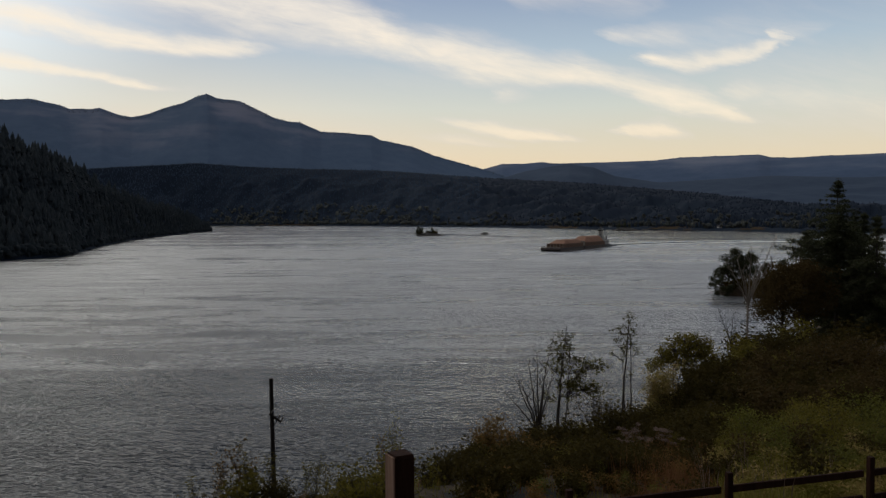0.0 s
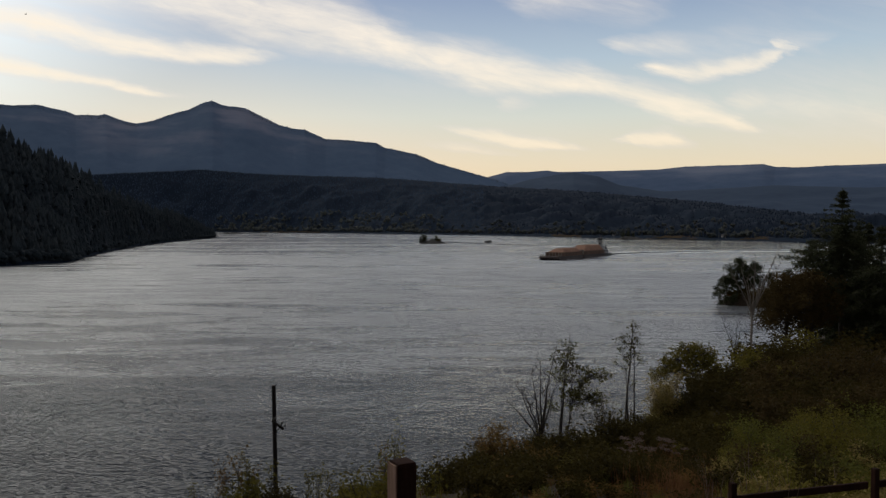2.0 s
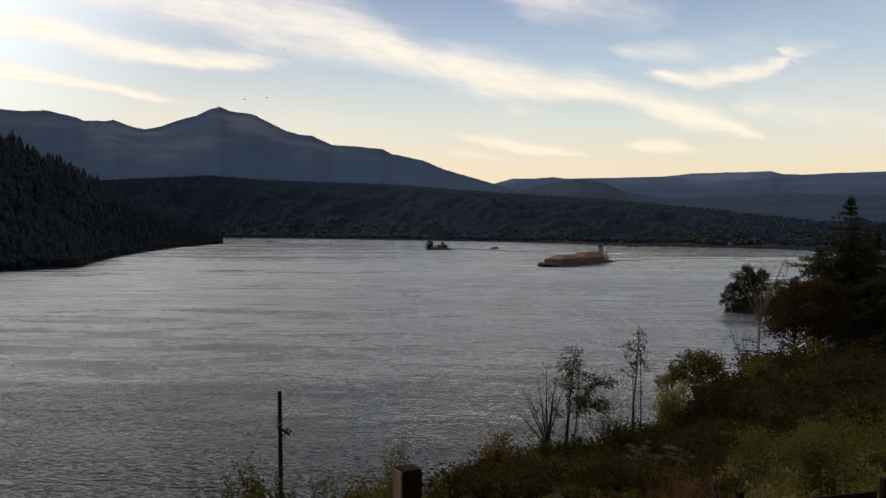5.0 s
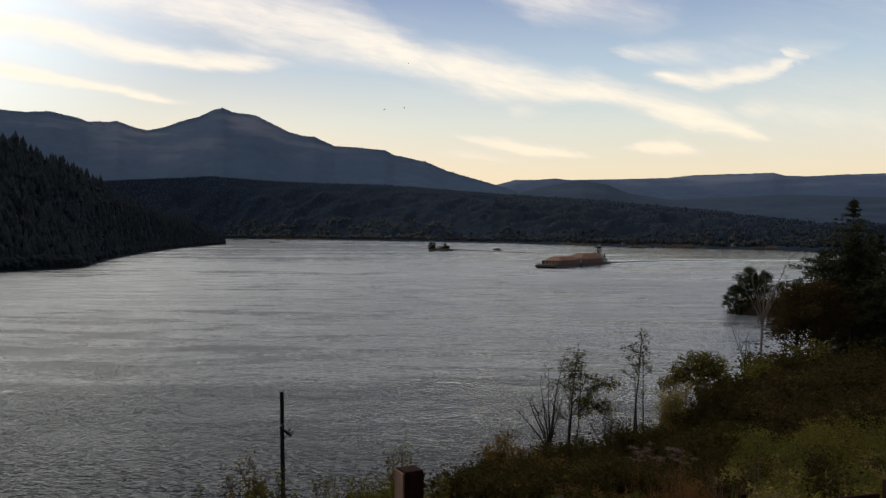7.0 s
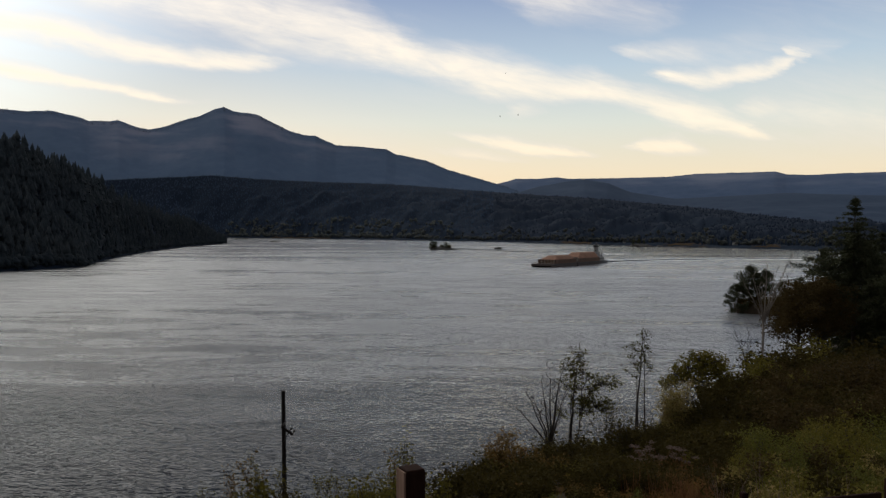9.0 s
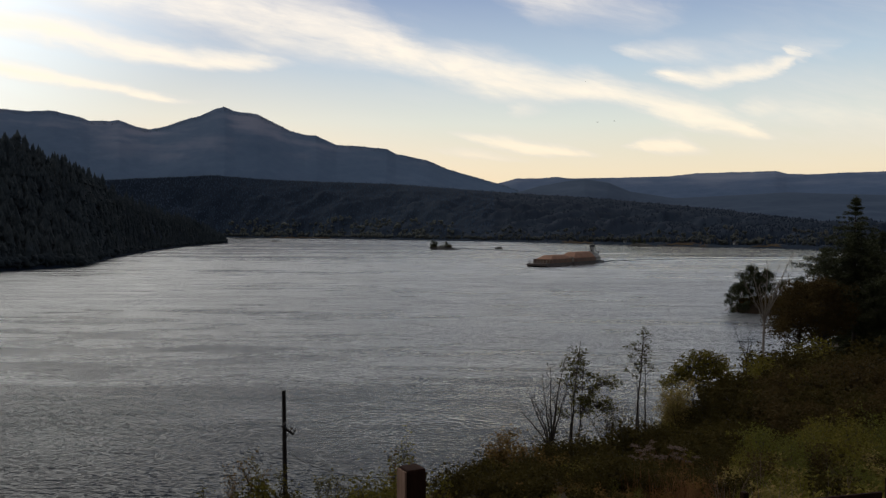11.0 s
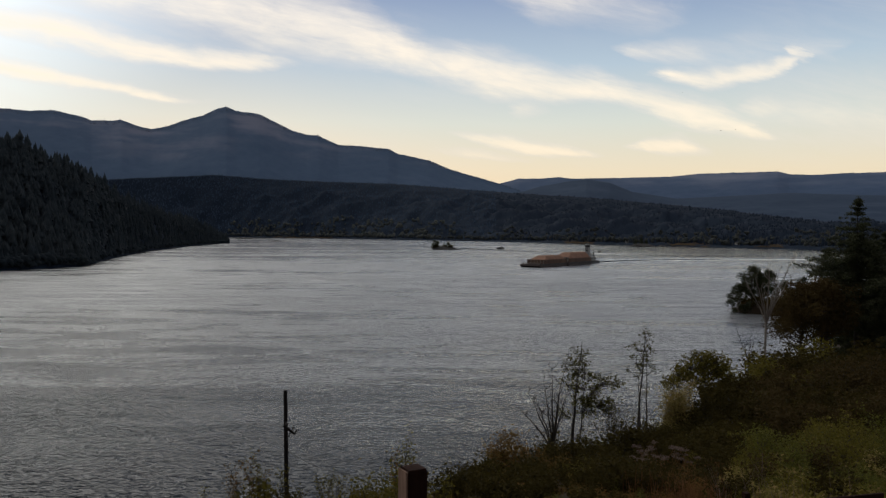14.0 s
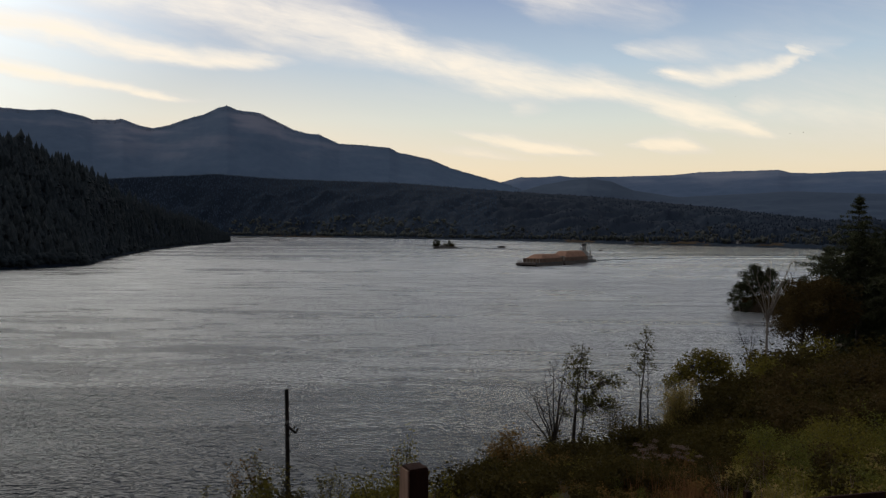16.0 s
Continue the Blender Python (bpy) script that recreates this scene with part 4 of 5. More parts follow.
def bank_strip(a0, a1, s0, s1, label):
    """Bare ground along the far shore."""
    aa, ss = np.meshgrid(np.linspace(a0, a1, 40), np.linspace(s0, s1, 8))
    x, y, z = wood_hill(aa, ss)
    edge = 1 - np.abs((aa - a0) / (a1 - a0) * 2 - 1) ** 3
    z = z + 1.2 * edge * (0.6 + fbm(x / 30, y / 30, 3, 2)) - 0.3
    tagged(mesh_object("shore_bank", np.stack([x, y, z], -1).reshape(-1, 3), grid_faces(8, 40), M_BANK), label, "bank", kind="structure")


bank_strip(15.6, 19.8, 0.006, 0.05, "bare orange-brown bank on the far shore")
bank_strip(9.0, 11.2, 0.006, 0.03, "bare brown bank on the far shore")
bank_strip(21.8, 24.2, 0.006, 0.05, "dry grassy bank on the far shore")
bank_strip(-12.5, -8.0, 0.006, 0.03, "dim brown bank on the far shore")
house(13.6, 0.03, (8, 6, 3.6), 1)
house(21.1, 0.03, (7, 6, 3.2), 2)


# ---------------------------------------------------------------- plants: limbs, leaves, needles
def limbs(rng, start, way, length, radius, depth, fork=3, lean=0.5, lift=0.25, segs=3, out=None, tips=None, shrink=0.62, sway=0.13, first=None):
    """Grow a limb and its side limbs. Gives the pieces (from, to, radius, radius) and the leafy places."""
    out, tips = ([], []) if out is None else (out, tips)
    p, d, r = Vector(start), Vector(way).normalized(), radius
    for i in range(segs):
        d = (d + Vector((rng.gauss(0, sway), rng.gauss(0, sway), rng.gauss(0.04, 0.06)))).normalized()
        q = p + d * (length / segs)
        r2 = radius * (1 - 0.75 * (i + 1) / segs)
        out.append((p.copy(), q.copy(), r, max(r2, 0.004)))
        if depth > 0 and i >= (first if first is not None else 1 if depth > 1 else 0):
            for _ in range(fork):
                c = rng.uniform(0, 6.283)
                sidew = Vector((math.cos(c), math.sin(c), 0)) * lean + d * 0.7 + Vector((0, 0, lift))
                limbs(rng, p.lerp(q, rng.random()), sidew, length * shrink * rng.uniform(0.6, 1.1), max(r * 0.55, 0.006), depth - 1, max(2, fork - 1), lean, lift, segs, out, tips, shrink)
        p, r = q, r2
        if depth <= 1:
            tips.append(p.copy())
    tips.append(p.copy())
    return out, tips


def sized(pieces, tips, height):
    """Bring a plant's frame to its height."""
    k = height / max(q.z for _, q, _, _ in pieces)
    return [(p * k, q * k, a, b) for p, q, a, b in pieces], [t * k for t in tips]


def tubes(pieces, sides=5):
    v, f = [], []
    for p, q, r0, r1 in pieces:
        m = (q - p).to_track_quat("Z", "Y").to_matrix()
        base = len(v)
        for c, r in ((p, r0), (q, r1)):
            for i in range(sides):
                a = 6.2832 * i / sides
                v.append(c + m @ Vector((r * math.cos(a), r * math.sin(a), 0)))
        for i in range(sides):
            j = (i + 1) % sides
            f.append((base + i, base + j, base + sides + j, base + sides + i))
    return v, f


def leaf_cloud(points, per, spread, size, seed, droop=0.3, shape=0.55, ball=False):
    """Folded leaves round each point: six corners, four triangles' worth of blade."""
    g = np.random.default_rng(seed)
    c = np.repeat(np.array([tuple(p) for p in points]), per, axis=0)
    n = len(c)
    way = g.normal(0, 1, (n, 3))
    if ball:  # tight clumps with a clear edge
        way *= g.uniform(0.15, 1, (n, 1)) ** 0.4 / np.linalg.norm(way, axis=1, keepdims=True)
    c = c + way * spread
    s = size * g.uniform(0.55, 1.35, (n, 1))
    along = g.normal(0, 1, (n, 3))
    along[:, 2] = along[:, 2] * 0.6 - droop
    along /= np.linalg.norm(along, axis=1, keepdims=True)
    up = g.normal(0, 1, (n, 3)) + (0, 0, 0.8)
    side_ = np.cross(along, up)
    side_ /= np.linalg.norm(side_, axis=1, keepdims=True) + 1e-9
    fold = np.cross(side_, along)
    w = s * shape * 0.5
    v = np.stack([c, c + along * s * 0.45 + side_ * w + fold * w * 0.35, c + along * s, c + along * s * 0.45 - side_ * w + fold * w * 0.35], 1)
    i = np.arange(n)[:, None] * 4
    f = np.concatenate([i + (0, 1, 2), i + (0, 2, 3)])
    return v.reshape(-1, 3), f


def plant(name, label, category, m, pieces, bark, leaves=None, leaf_mat=None, group="", stem="stem"):
    b = thing(name, m, label, category, group)
    v, f = tubes(pieces, 3 if name == "bush" else 5)
    mesh_object(stem, v, f, bark, b)
    if leaves is not None:
        mesh_object("foliage", leaves[0], leaves[1], leaf_mat, b, smooth=False)
    return b


def bush(seed, height, width, leaf_mat, label, per=7, size=0.09, stems=9, bark=None, spread=0.13, name="bush", group=""):
    rng = random.Random(seed)
    pieces, tips = [], []
    for k in range(stems):
        c, t = 6.283 * (k + rng.random()) / stems, rng.uniform(0.15, 1.0)
        way = Vector((math.cos(c) * t * width / height, math.sin(c) * t * width / height, 1.0))
        limbs(rng, (math.cos(c) * 0.12 * width * t, math.sin(c) * 0.12 * width * t, -0.25), way, height * rng.uniform(0.6, 0.95), 0.02 * height ** 0.5, 1, 3, 0.7, 0.2, 3, pieces, tips, 0.42)
    pieces, tips = sized(pieces, tips, height)
    cloud = leaf_cloud(tips, per, spread, size, seed)
    return plant(name, label, "bush", Matrix(), pieces, bark or M_BARK, cloud, leaf_mat, group)


def settle(ob, u, d, turn=0.0, size=1.0, sink=0.05):
    p = spot(u, d)
    ob.matrix_world = pose(p.x, p.y, p.z - sink, 0, 0, turn) @ Matrix.Scale(size, 4)


def again(ob, u, d, turn, size):
    p = spot(u, d)
    return copy_thing(ob, pose(p.x, p.y, p.z - 0.05, 0, 0, turn) @ Matrix.Scale(size, 4))


DARK_BUSH = "dense dark green bush on the river bank"
GREEN_BUSH = "leafy green bush turning yellow on the bank"
kinds = {
    "dark": [bush(s, 2.0, 1.5, M_DARKLEAF, DARK_BUSH, 3, 0.215, 8, spread=0.17, group="bushes on the bank") for s in (11, 12, 13)],
    "green": [bush(s, 1.8, 1.3, M_LEAF, GREEN_BUSH, 3, 0.19, 8, spread=0.15, group="bushes on the bank") for s in (14, 15, 16)],
    "yellow": [bush(s, 1.6, 1.1, M_YELLOW, "yellow-green bush on the weedy bank", 4, 0.15, 8, spread=0.13, group="bushes on the bank") for s in (17, 18)],
    "weed": [bush(s, 1.6, 1.0, M_WEED, "leafy grey-green weed clump on the bank", 4, 0.13, 8, spread=0.14, group="weeds on the bank") for s in (21, 22, 23)],
    "rank": [bush(s, 2.5, 1.2, m, l, 9, 0.115, 10, spread=0.17, group="weeds on the bank") for s, m, l in ((41, M_WEED, "tall rank grey-green weeds on the bank"), (42, M_LEAF, "tall rank olive-green weeds on the bank"), (43, M_WEED, "tall rank grey-green weeds on the bank"))],
    "brown": [bush(s, 2.0, 1.5, M_BROWNLEAF, "dull brown bush on the lower bank", 4, 0.17, 8, spread=0.17, group="bushes on the bank") for s in (44, 45)],
    "rust": [bush(s, 1.4, 1.1, M_RUSTLEAF, "rusty brown bramble bush on the bank", 4, 0.14, 8, spread=0.13, group="bushes on the bank") for s in (19, 20)],
}
ROWS_A = [("dark", .36, 47, .41), ("dark", .40, 50, .90), ("dark", .44, 55, 1.10), ("dark", .475, 58, 1.30), ("dark", .51, 62, 1.50), ("dark", .56, 62, 1.60),
          ("dark", .61, 60, 1.70), ("green", .33, 44, .41), ("yellow", .30, 41, .52), ("green", .385, 54, 1.20), ("green", .42, 58, 1.40), ("dark", .345, 42, .39),
          ("dark", .31, 40, .44), ("dark", .335, 41.5, .52), ("dark", .36, 43, .55), ("dark", .378, 45, .61), ("green", .288, 41, .52), ("yellow", .302, 42, .63), ("green", .295, 40, .44),
          ("dark", .30, 38, .70), ("dark", .27, 37, .78), ("dark", .24, 35, .78), ("dark", .21, 33, .76), ("dark", .18, 31, .74), ("dark", .15, 30, .66), ("dark", .12, 28, .58), ("dark", .165, 30.5, .70), ("dark", .195, 32, .72), ("dark", .225, 34, .75), ("dark", .255, 36, .76), ("dark", .135, 29, .60), ("dark", .10, 27, .55), ("dark", .33, 38, .60), ("green", .452, 68, 1.10), ("green", .472, 70, 1.25), ("green", .49, 70, 1.30), ("dark", .41, 45, .90), ("dark", .425, 46, .90), ("dark", .44, 46, .90), ("dark", .418, 43, .80), ("dark", .435, 43.5, .80), ("dark", .29, 39.5, .75), ("dark", .275, 38.5, .70), ("dark", .255, 37, .60), ("dark", .32, 43, .66), ("dark", .345, 45, .66), ("dark", .505, 74, 1.90), ("dark", .478, 76, 1.50), ("dark", .43, 62, 1.50), ("dark", .445, 64, 1.70), ("dark", .46, 66, 1.70)]
ROWS_B = [("rust", .15, 27, .6), ("dark", .12, 26, .48), ("rust", .09, 25, .48), ("rust", .185, 28, .55), ("dark", .06, 24, .42), ("dark", .035, 22, .45),
          ("dark", .012, 20, .48), ("dark", .03, 21, .52), ("dark", .045, 22, .54), ("dark", .06, 23, .56), ("dark", .078, 24, .55), ("dark", .22, 31, .45), ("rust", .13, 24, .4), ("rust", .02, 20, .42), ("dark", .40, 42, .75), ("dark", .45, 44, .9)]
ROWS_C = [("dark", .50, 46, 1.0), ("dark", .55, 44, 1.0), ("dark", .60, 42, 1.0), ("green", .50, 36, .7), ("green", .55, 34, .7), ("yellow", .46, 35, .7),
          ("green", .41, 33, .6), ("yellow", .385, 29, .6), ("green", .44, 28, .5), ("green", .60, 30, .7), ("yellow", .57, 25, .5), ("green", .51, 24, .45)]
ROWS_E = [("brown", .47, 52, 1.1), ("brown", .50, 50, 1.15), ("brown", .53, 52, 1.2), ("brown", .44, 50, .9), ("brown", .56, 54, 1.3), ("rank", .47, 27, .7), ("rank", .53, 29, .9), ("rank", .59, 30, 1.0), ("weed", .42, 22, .5), ("weed", .46, 24, .55), ("weed", .50, 27, .55)]
ROWS_D = [("rust", -.31, 18, .36), ("dark", -.275, 18.5, .4), ("green", -.24, 18, .42), ("dark", -.20, 18, .34), ("rust", -.17, 18, .36), ("green", -.14, 18, .33),
          ("green", -.052, 17.0, .45), ("rust", -.07, 16.0, .4), ("dark", .0, 19, .42), ("dark", -.10, 18.5, .3)]
used = {}
rng = random.Random(3)
for kind_, u, d, size in ROWS_A + ROWS_B + ROWS_C + ROWS_D + ROWS_E:
    k = used.get(kind_, 0)
    used[kind_] = k + 1
    pool = kinds[kind_]
    if k < len(pool):
        settle(pool[k], u, d, rng.uniform(0, 360), size)
    else:
        again(pool[k % len(pool)], u, d, rng.uniform(0, 360), size)

rusty = bush(24, 2.3, 0.75, M_RUSTLEAF, "tall rusty orange bush on the edge of the bank", 18, 0.10, 9, spread=0.14, group="bushes on the bank")
settle(rusty, .085, 27)

post_weed = bush(27, 1.9, 0.55, M_LEAF, "leafy olive weed growing beside the gate post", 9, 0.07, 10, spread=0.09, group="weeds on the bank")
settle(post_weed, -.070, 12.9)
post_weed = bush(28, 1.5, 0.5, M_LEAF, "leafy olive weed growing beside the gate post", 8, 0.07, 9, spread=0.09, group="weeds on the bank")
settle(post_weed, -.085, 13.6)

# thickets: more of the same over stretches of the bank (side from, side to, depth from, depth to, count, size from, size to)
STRETCHES = [(("yellow", "dark", "weed", "brown"), .39, .74, 17, 26, 34, .35, .62), (("yellow", "green", "yellow", "dark"), .385, .74, 17, 36, 60, .3, .62), (("dark", "rust"), -.33, -.02, 17.2, 19.0, 16, .2, .32),
             (("weed", "yellow", "weed"), .40, .75, 19, 29, 55, .7, 1.15), (("rank", "rank", "weed"), .46, .76, 23, 33, 36, .5, .95), (("rank", "yellow"), .40, .50, 21, 28, 14, .5, .75), (("weed", "rust", "dark"), .05, .37, 16.5, 27, 36, .4, .6)]
FILLS = [("brown", "dull brown thicket on the lower bank", .41, .60, 38, 60, 46, .6, 1.15), ("dark", "low dark brambles along the bank edge", .03, .34, 22, 38, 66, .24, .42), ("rust", "rusty brambles along the bank edge", .03, .34, 22, 38, 20, .16, .28),
         ("green", "olive brambles along the bank edge", .03, .34, 22, 38, 20, .28, .5), ("yellow", "yellow-green weeds by the fence", .385, .75, 14.5, 24, 46, .3, .5),
         ("green", "green weeds by the fence", .385, .75, 14.5, 24, 24, .33, .55),
         ("dark", "dense dark thicket on the lower bank", .34, .74, 44, 84, 70, .55, 1.25), ("green", "olive green thicket on the lower bank", .36, .74, 46, 80, 7, .5, 1.1),
         ("dark", "dark brush on the low point", .39, .52, 191, 204, 110, .5, .95), ("dark", "dark thicket behind the weeds", .35, .75, 33, 50, 75, .5, .85),
         ("green", "olive brush behind the weeds", .35, .75, 33, 47, 5, .45, .8), ("dark", "low dark brush on the upper bank", .30, .40, 30, 42, 40, .4, .6), ("dark", "low dark brush beyond the weeds", .5, .62, 30, 42, 30, .4, .6), ("rust", "rusty brambles above the bank", .04, .385, 15.5, 28, 30, .2, .4),
         ("dark", "low dark brambles above the bank", .04, .385, 15.5, 30, 80, .22, .42)]
LEAF_OF = {"dark": M_DARKLEAF, "green": M_LEAF, "yellow": M_YELLOW, "weed": M_WEED, "rank": M_WEED, "brown": M_BROWNLEAF, "rust": M_RUSTLEAF}
rng = random.Random(8)


def scatter(u0, u1, d0, d1, count, s0, s1):
    for k in range(count):
        u, d = rng.uniform(u0, u1), rng.uniform(d0, d1)
        if float(ground(u * d, d)) > float(np.interp(d, LAND_Y, LAND_Z)) - 1.6:
            yield k, u, d, rng.uniform(0, 360), rng.uniform(s0, s1)


for names, *stretch in STRETCHES:
    for k, u, d, turn, size in scatter(*stretch):
        pool = kinds[names[k % len(names)]]
        again(pool[k % len(pool)], u, d, turn, size)


def thicket(kind_, label, *stretch):
    """Bushes too dense to tell apart, as one mesh of leaves."""
    sources = []
    for b in kinds[kind_]:
        me = next(c for c in b.children if c.name.startswith("foliage")).data
        co = np.empty(len(me.vertices) * 3)
        me.vertices.foreach_get("co", co)
        whole = co.reshape(-1, 4, 3)
        some = whole[::2]
        some = (some[:, :1] + (some - some[:, :1]) * 1.3).reshape(-1, 3)
        i = np.arange(len(some) // 4)[:, None] * 4
        sources.append((some, np.concatenate([i + (0, 1, 2), i + (0, 2, 3)])))
    vs, fs, n = [], [], 0
    for k, u, d, turn, size in scatter(*stretch):
        v, f = sources[k % len(sources)]
        p, a = spot(u, d), radians(turn)
        m = np.array([[math.cos(a), -math.sin(a), 0], [math.sin(a), math.cos(a), 0], [0, 0, 1]])
        vs.append(v @ m.T * size + tuple(p))
        fs.append(f + n)
        n += len(v)
    ob = mesh_object("thicket", np.concatenate(vs), np.concatenate(fs), LEAF_OF[kind_], smooth=False)
    tagged(ob, label, "thicket", kind="stuff")


for row in FILLS:
    thicket(*row)


def broadleaf(seed, height, label, leaf_mat, per, size, spread, lean=0.5, trunks=1, fork=3, name="young_tree", way=(0, 0, 1), r=0.05, depth=2, shrink=0.5, sway=0.05, first=None):
    rng = random.Random(seed)
    pieces, tips = [], []
    for k in range(trunks):
        w = Vector(way) + Vector((rng.gauss(0, 0.12), rng.gauss(0, 0.12), 0)) * (k > 0)
        limbs(rng, (0.25 * k, 0.1 * k, -0.3), w, height * (1 - 0.12 * k), r, depth, fork, lean, 0.3, 5, pieces, tips, shrink, sway, first)
    pieces, tips = sized(pieces, tips, height)
    leaves = leaf_cloud(tips, per, spread, size, seed) if per else None
    return plant(name, label, "tree", Matrix(), pieces, M_BARK, leaves, leaf_mat)


def reach(u, d, top):
    """The height that a plant at that place needs to reach a level over the river."""
    return top - spot(u, d).z + 0.05


def lobed_tree(seed, height, label, stems, lobes, leaf_mat, size=0.10, name="young_tree", r=0.06, twigs=5, rise=0.0):
    """A young tree grown by stems (side at the foot, side at the top, share of the height) and lobes of leaves
    (side, height, half width, half height, leaves), each carried by a forked branch of the nearest stem."""
    rng = random.Random(seed)
    pieces, lines = [], []
    for k, (x0, x1, share) in enumerate(stems):
        n, depth0 = 9, rng.uniform(-0.15, 0.15) * (k > 0)
        bow = rng.uniform(-0.12, 0.12)
        line = [Vector((x0 + (x1 - x0) * (i / n) ** 1.2 + bow * math.sin(math.pi * i / n) + rng.gauss(0, 0.012), depth0 + rng.gauss(0, 0.02), -0.3 + (height * share + 0.3) * i / n)) for i in range(n + 1)]
        lines.append(line)
        thick = r * (1.0 if k == 0 else 0.7)
        for i in range(n):
            pieces.append((line[i], line[i + 1], thick * (1 - 0.85 * i / n) + 0.005, thick * (1 - 0.85 * (i + 1) / n) + 0.005))
        for i in range(3, n):  # short bare twigs along the stem
            for _ in range(rng.choice((1, 2, 3)) if twigs else 0):
                c = rng.uniform(0, 6.283)
                q = line[i] + Vector((math.cos(c) * 0.5, math.sin(c) * 0.5, 0.7)).normalized() * rng.uniform(0.3, 0.75)
                mid = line[i].lerp(q, 0.5) + Vector((0, 0, -0.03))
                pieces += [(line[i].copy(), mid, 0.009, 0.007), (mid, q, 0.007, 0.004)]
    v, f = np.zeros((0, 3)), np.zeros((0, 3), int)
    for k, (x, z, rx, rz, leaves) in enumerate(lobes):
        z, leaves, rx, rz = z + rise, int(leaves * 3.6), rx * 1.14, rz * 1.14
        middle = Vector((x, rng.uniform(-0.5, 0.5) * rx, z))
        root = min((p for line in lines for p in line if p.z < z - 0.1), key=lambda p: (p - middle).length + 0.3 * abs(p.z - z + 0.5), default=lines[0][2])
        fork = root.lerp(middle, 0.7) + Vector((0, 0, -0.04))
        pieces += [(root.copy(), fork, 0.020, 0.014)]
        points = []
        for _ in range(max(5, leaves // 9)):
            a, q = rng.uniform(0, 6.283), rng.random() ** 0.5
            tip = middle + Vector((math.cos(a) * rx * q, rng.uniform(-1, 1) * rx * 0.8, math.sin(a) * rz * q))
            pieces += [(fork.copy(), tip, 0.010, 0.004)]
            points.append(tip)
        lv, lf = leaf_cloud(points, max(1, leaves // len(points)), 0.075, size, seed * 50 + k)
        v, f = np.concatenate([v, lv]), np.concatenate([f, lf + len(v)])
    return plant(name, label, "tree", Matrix(), pieces, M_BARK, (v, f), leaf_mat)


def bare_stems(seed, label, stems, r=0.045, name="bare_shrub", bark=None, foot=0.0, thick=1.0):
    """A leafless shrub or tree: bent stems (side at the tip, height) from one foot, each with forked twigs. They part at the foot's height."""
    rng = random.Random(seed)
    pieces = [(Vector((0.05, 0, -0.4)), Vector((-0.04, 0, foot * 0.5)), r * 1.9, r * 1.6), (Vector((-0.04, 0, foot * 0.5)), Vector((0, 0, foot)), r * 1.6, r * 1.3)] if foot else []
    for x, top in stems:
        h = top - foot
        n, last = 8, Vector((0, 0, foot)) if foot else Vector((rng.uniform(-0.1, 0.1), rng.uniform(-0.1, 0.1), -0.3))
        deep = rng.uniform(-0.4, 0.4)
        for i in range(1, n + 1):
            t = i / n
            q = Vector((x * t ** 1.25 + rng.gauss(0, 0.02), deep * t + rng.gauss(0, 0.02), foot + h * t))
            pieces.append((last, q, r * (1 - 0.85 * t) + 0.004, r * (1 - 0.85 * t) + 0.004))
            if i > 2:
                for _ in range(rng.choice((1, 1, 2))):
                    side_ = rng.choice((-1, 1)) * rng.uniform(0.15, 0.5)
                    tip = q + Vector((side_, rng.uniform(-0.3, 0.3), rng.uniform(0.35, 0.7))) * (0.45 + 0.5 * (1 - t)) * h / 3.2
                    mid = q.lerp(tip, 0.5) + Vector((side_ * 0.12, 0, -0.03))
                    pieces += [(q.copy(), mid, 0.015, 0.012), (mid, tip, 0.012, 0.006)]
                    end = mid + Vector((rng.uniform(-0.3, 0.3), rng.uniform(-0.2, 0.2), 0.4)) * h / 5
                    pieces.append((mid.copy(), end, 0.009, 0.005))
            last = q
    pieces = [(a, b, c * thick, e * thick) for a, b, c, e in pieces]
    return plant(name, label, "tree", Matrix(), pieces, bark or M_BARK)


ob = bare_stems(31, "bare leafless shrub with thin dark branches", ((0.45, 5.3), (-1.15, 3.9), (-0.8, 3.6), (-0.45, 4.4), (0.25, 3.6), (-1.4, 3.0), (0.7, 3.9), (-0.1, 4.9)), foot=1.2, thick=1.15)
settle(ob, .147, 33.5)
ob = lobed_tree(32, reach(.172, 34, 15.2), "thin young tree with olive leaf clusters reaching to one side",
                ((0.0, 0.4, 1.0), (0.22, 0.55, 0.8), (-0.2, 0.05, 0.6)),
                ((1.5, 2.55, 0.55, 0.26, 80), (1.0, 2.1, 0.3, 0.2, 44), (1.35, 1.55, 0.42, 0.33, 80), (0.55, 1.4, 0.5, 0.33, 80), (2.1, 2.5, 0.2, 0.14, 16), (1.75, 1.35, 0.24, 0.18, 24), (0.9, 1.7, 0.3, 0.2, 40),
                 (0.3, 3.7, 0.45, 0.42, 46), (0.05, 2.95, 0.38, 0.3, 52), (0.5, 3.1, 0.4, 0.3, 36), (-0.45, 1.1, 0.28, 0.2, 24), (0.35, 2.3, 0.35, 0.3, 44), (-0.1, 3.4, 0.3, 0.25, 24), (-0.3, 2.45, 0.3, 0.25, 26), (0.75, 2.75, 0.3, 0.2, 26), (0.15, 1.8, 0.3, 0.2, 24)), M_OLIVELEAF, 0.118, rise=1.25)
settle(ob, .172, 34)
ob = bush(26, 2.9, 1.3, M_DARKLEAF, "thin twiggy shrub between the young trees", 2, 0.10, 11, spread=0.12, group="bushes on the bank")
settle(ob, .228, 36.5)
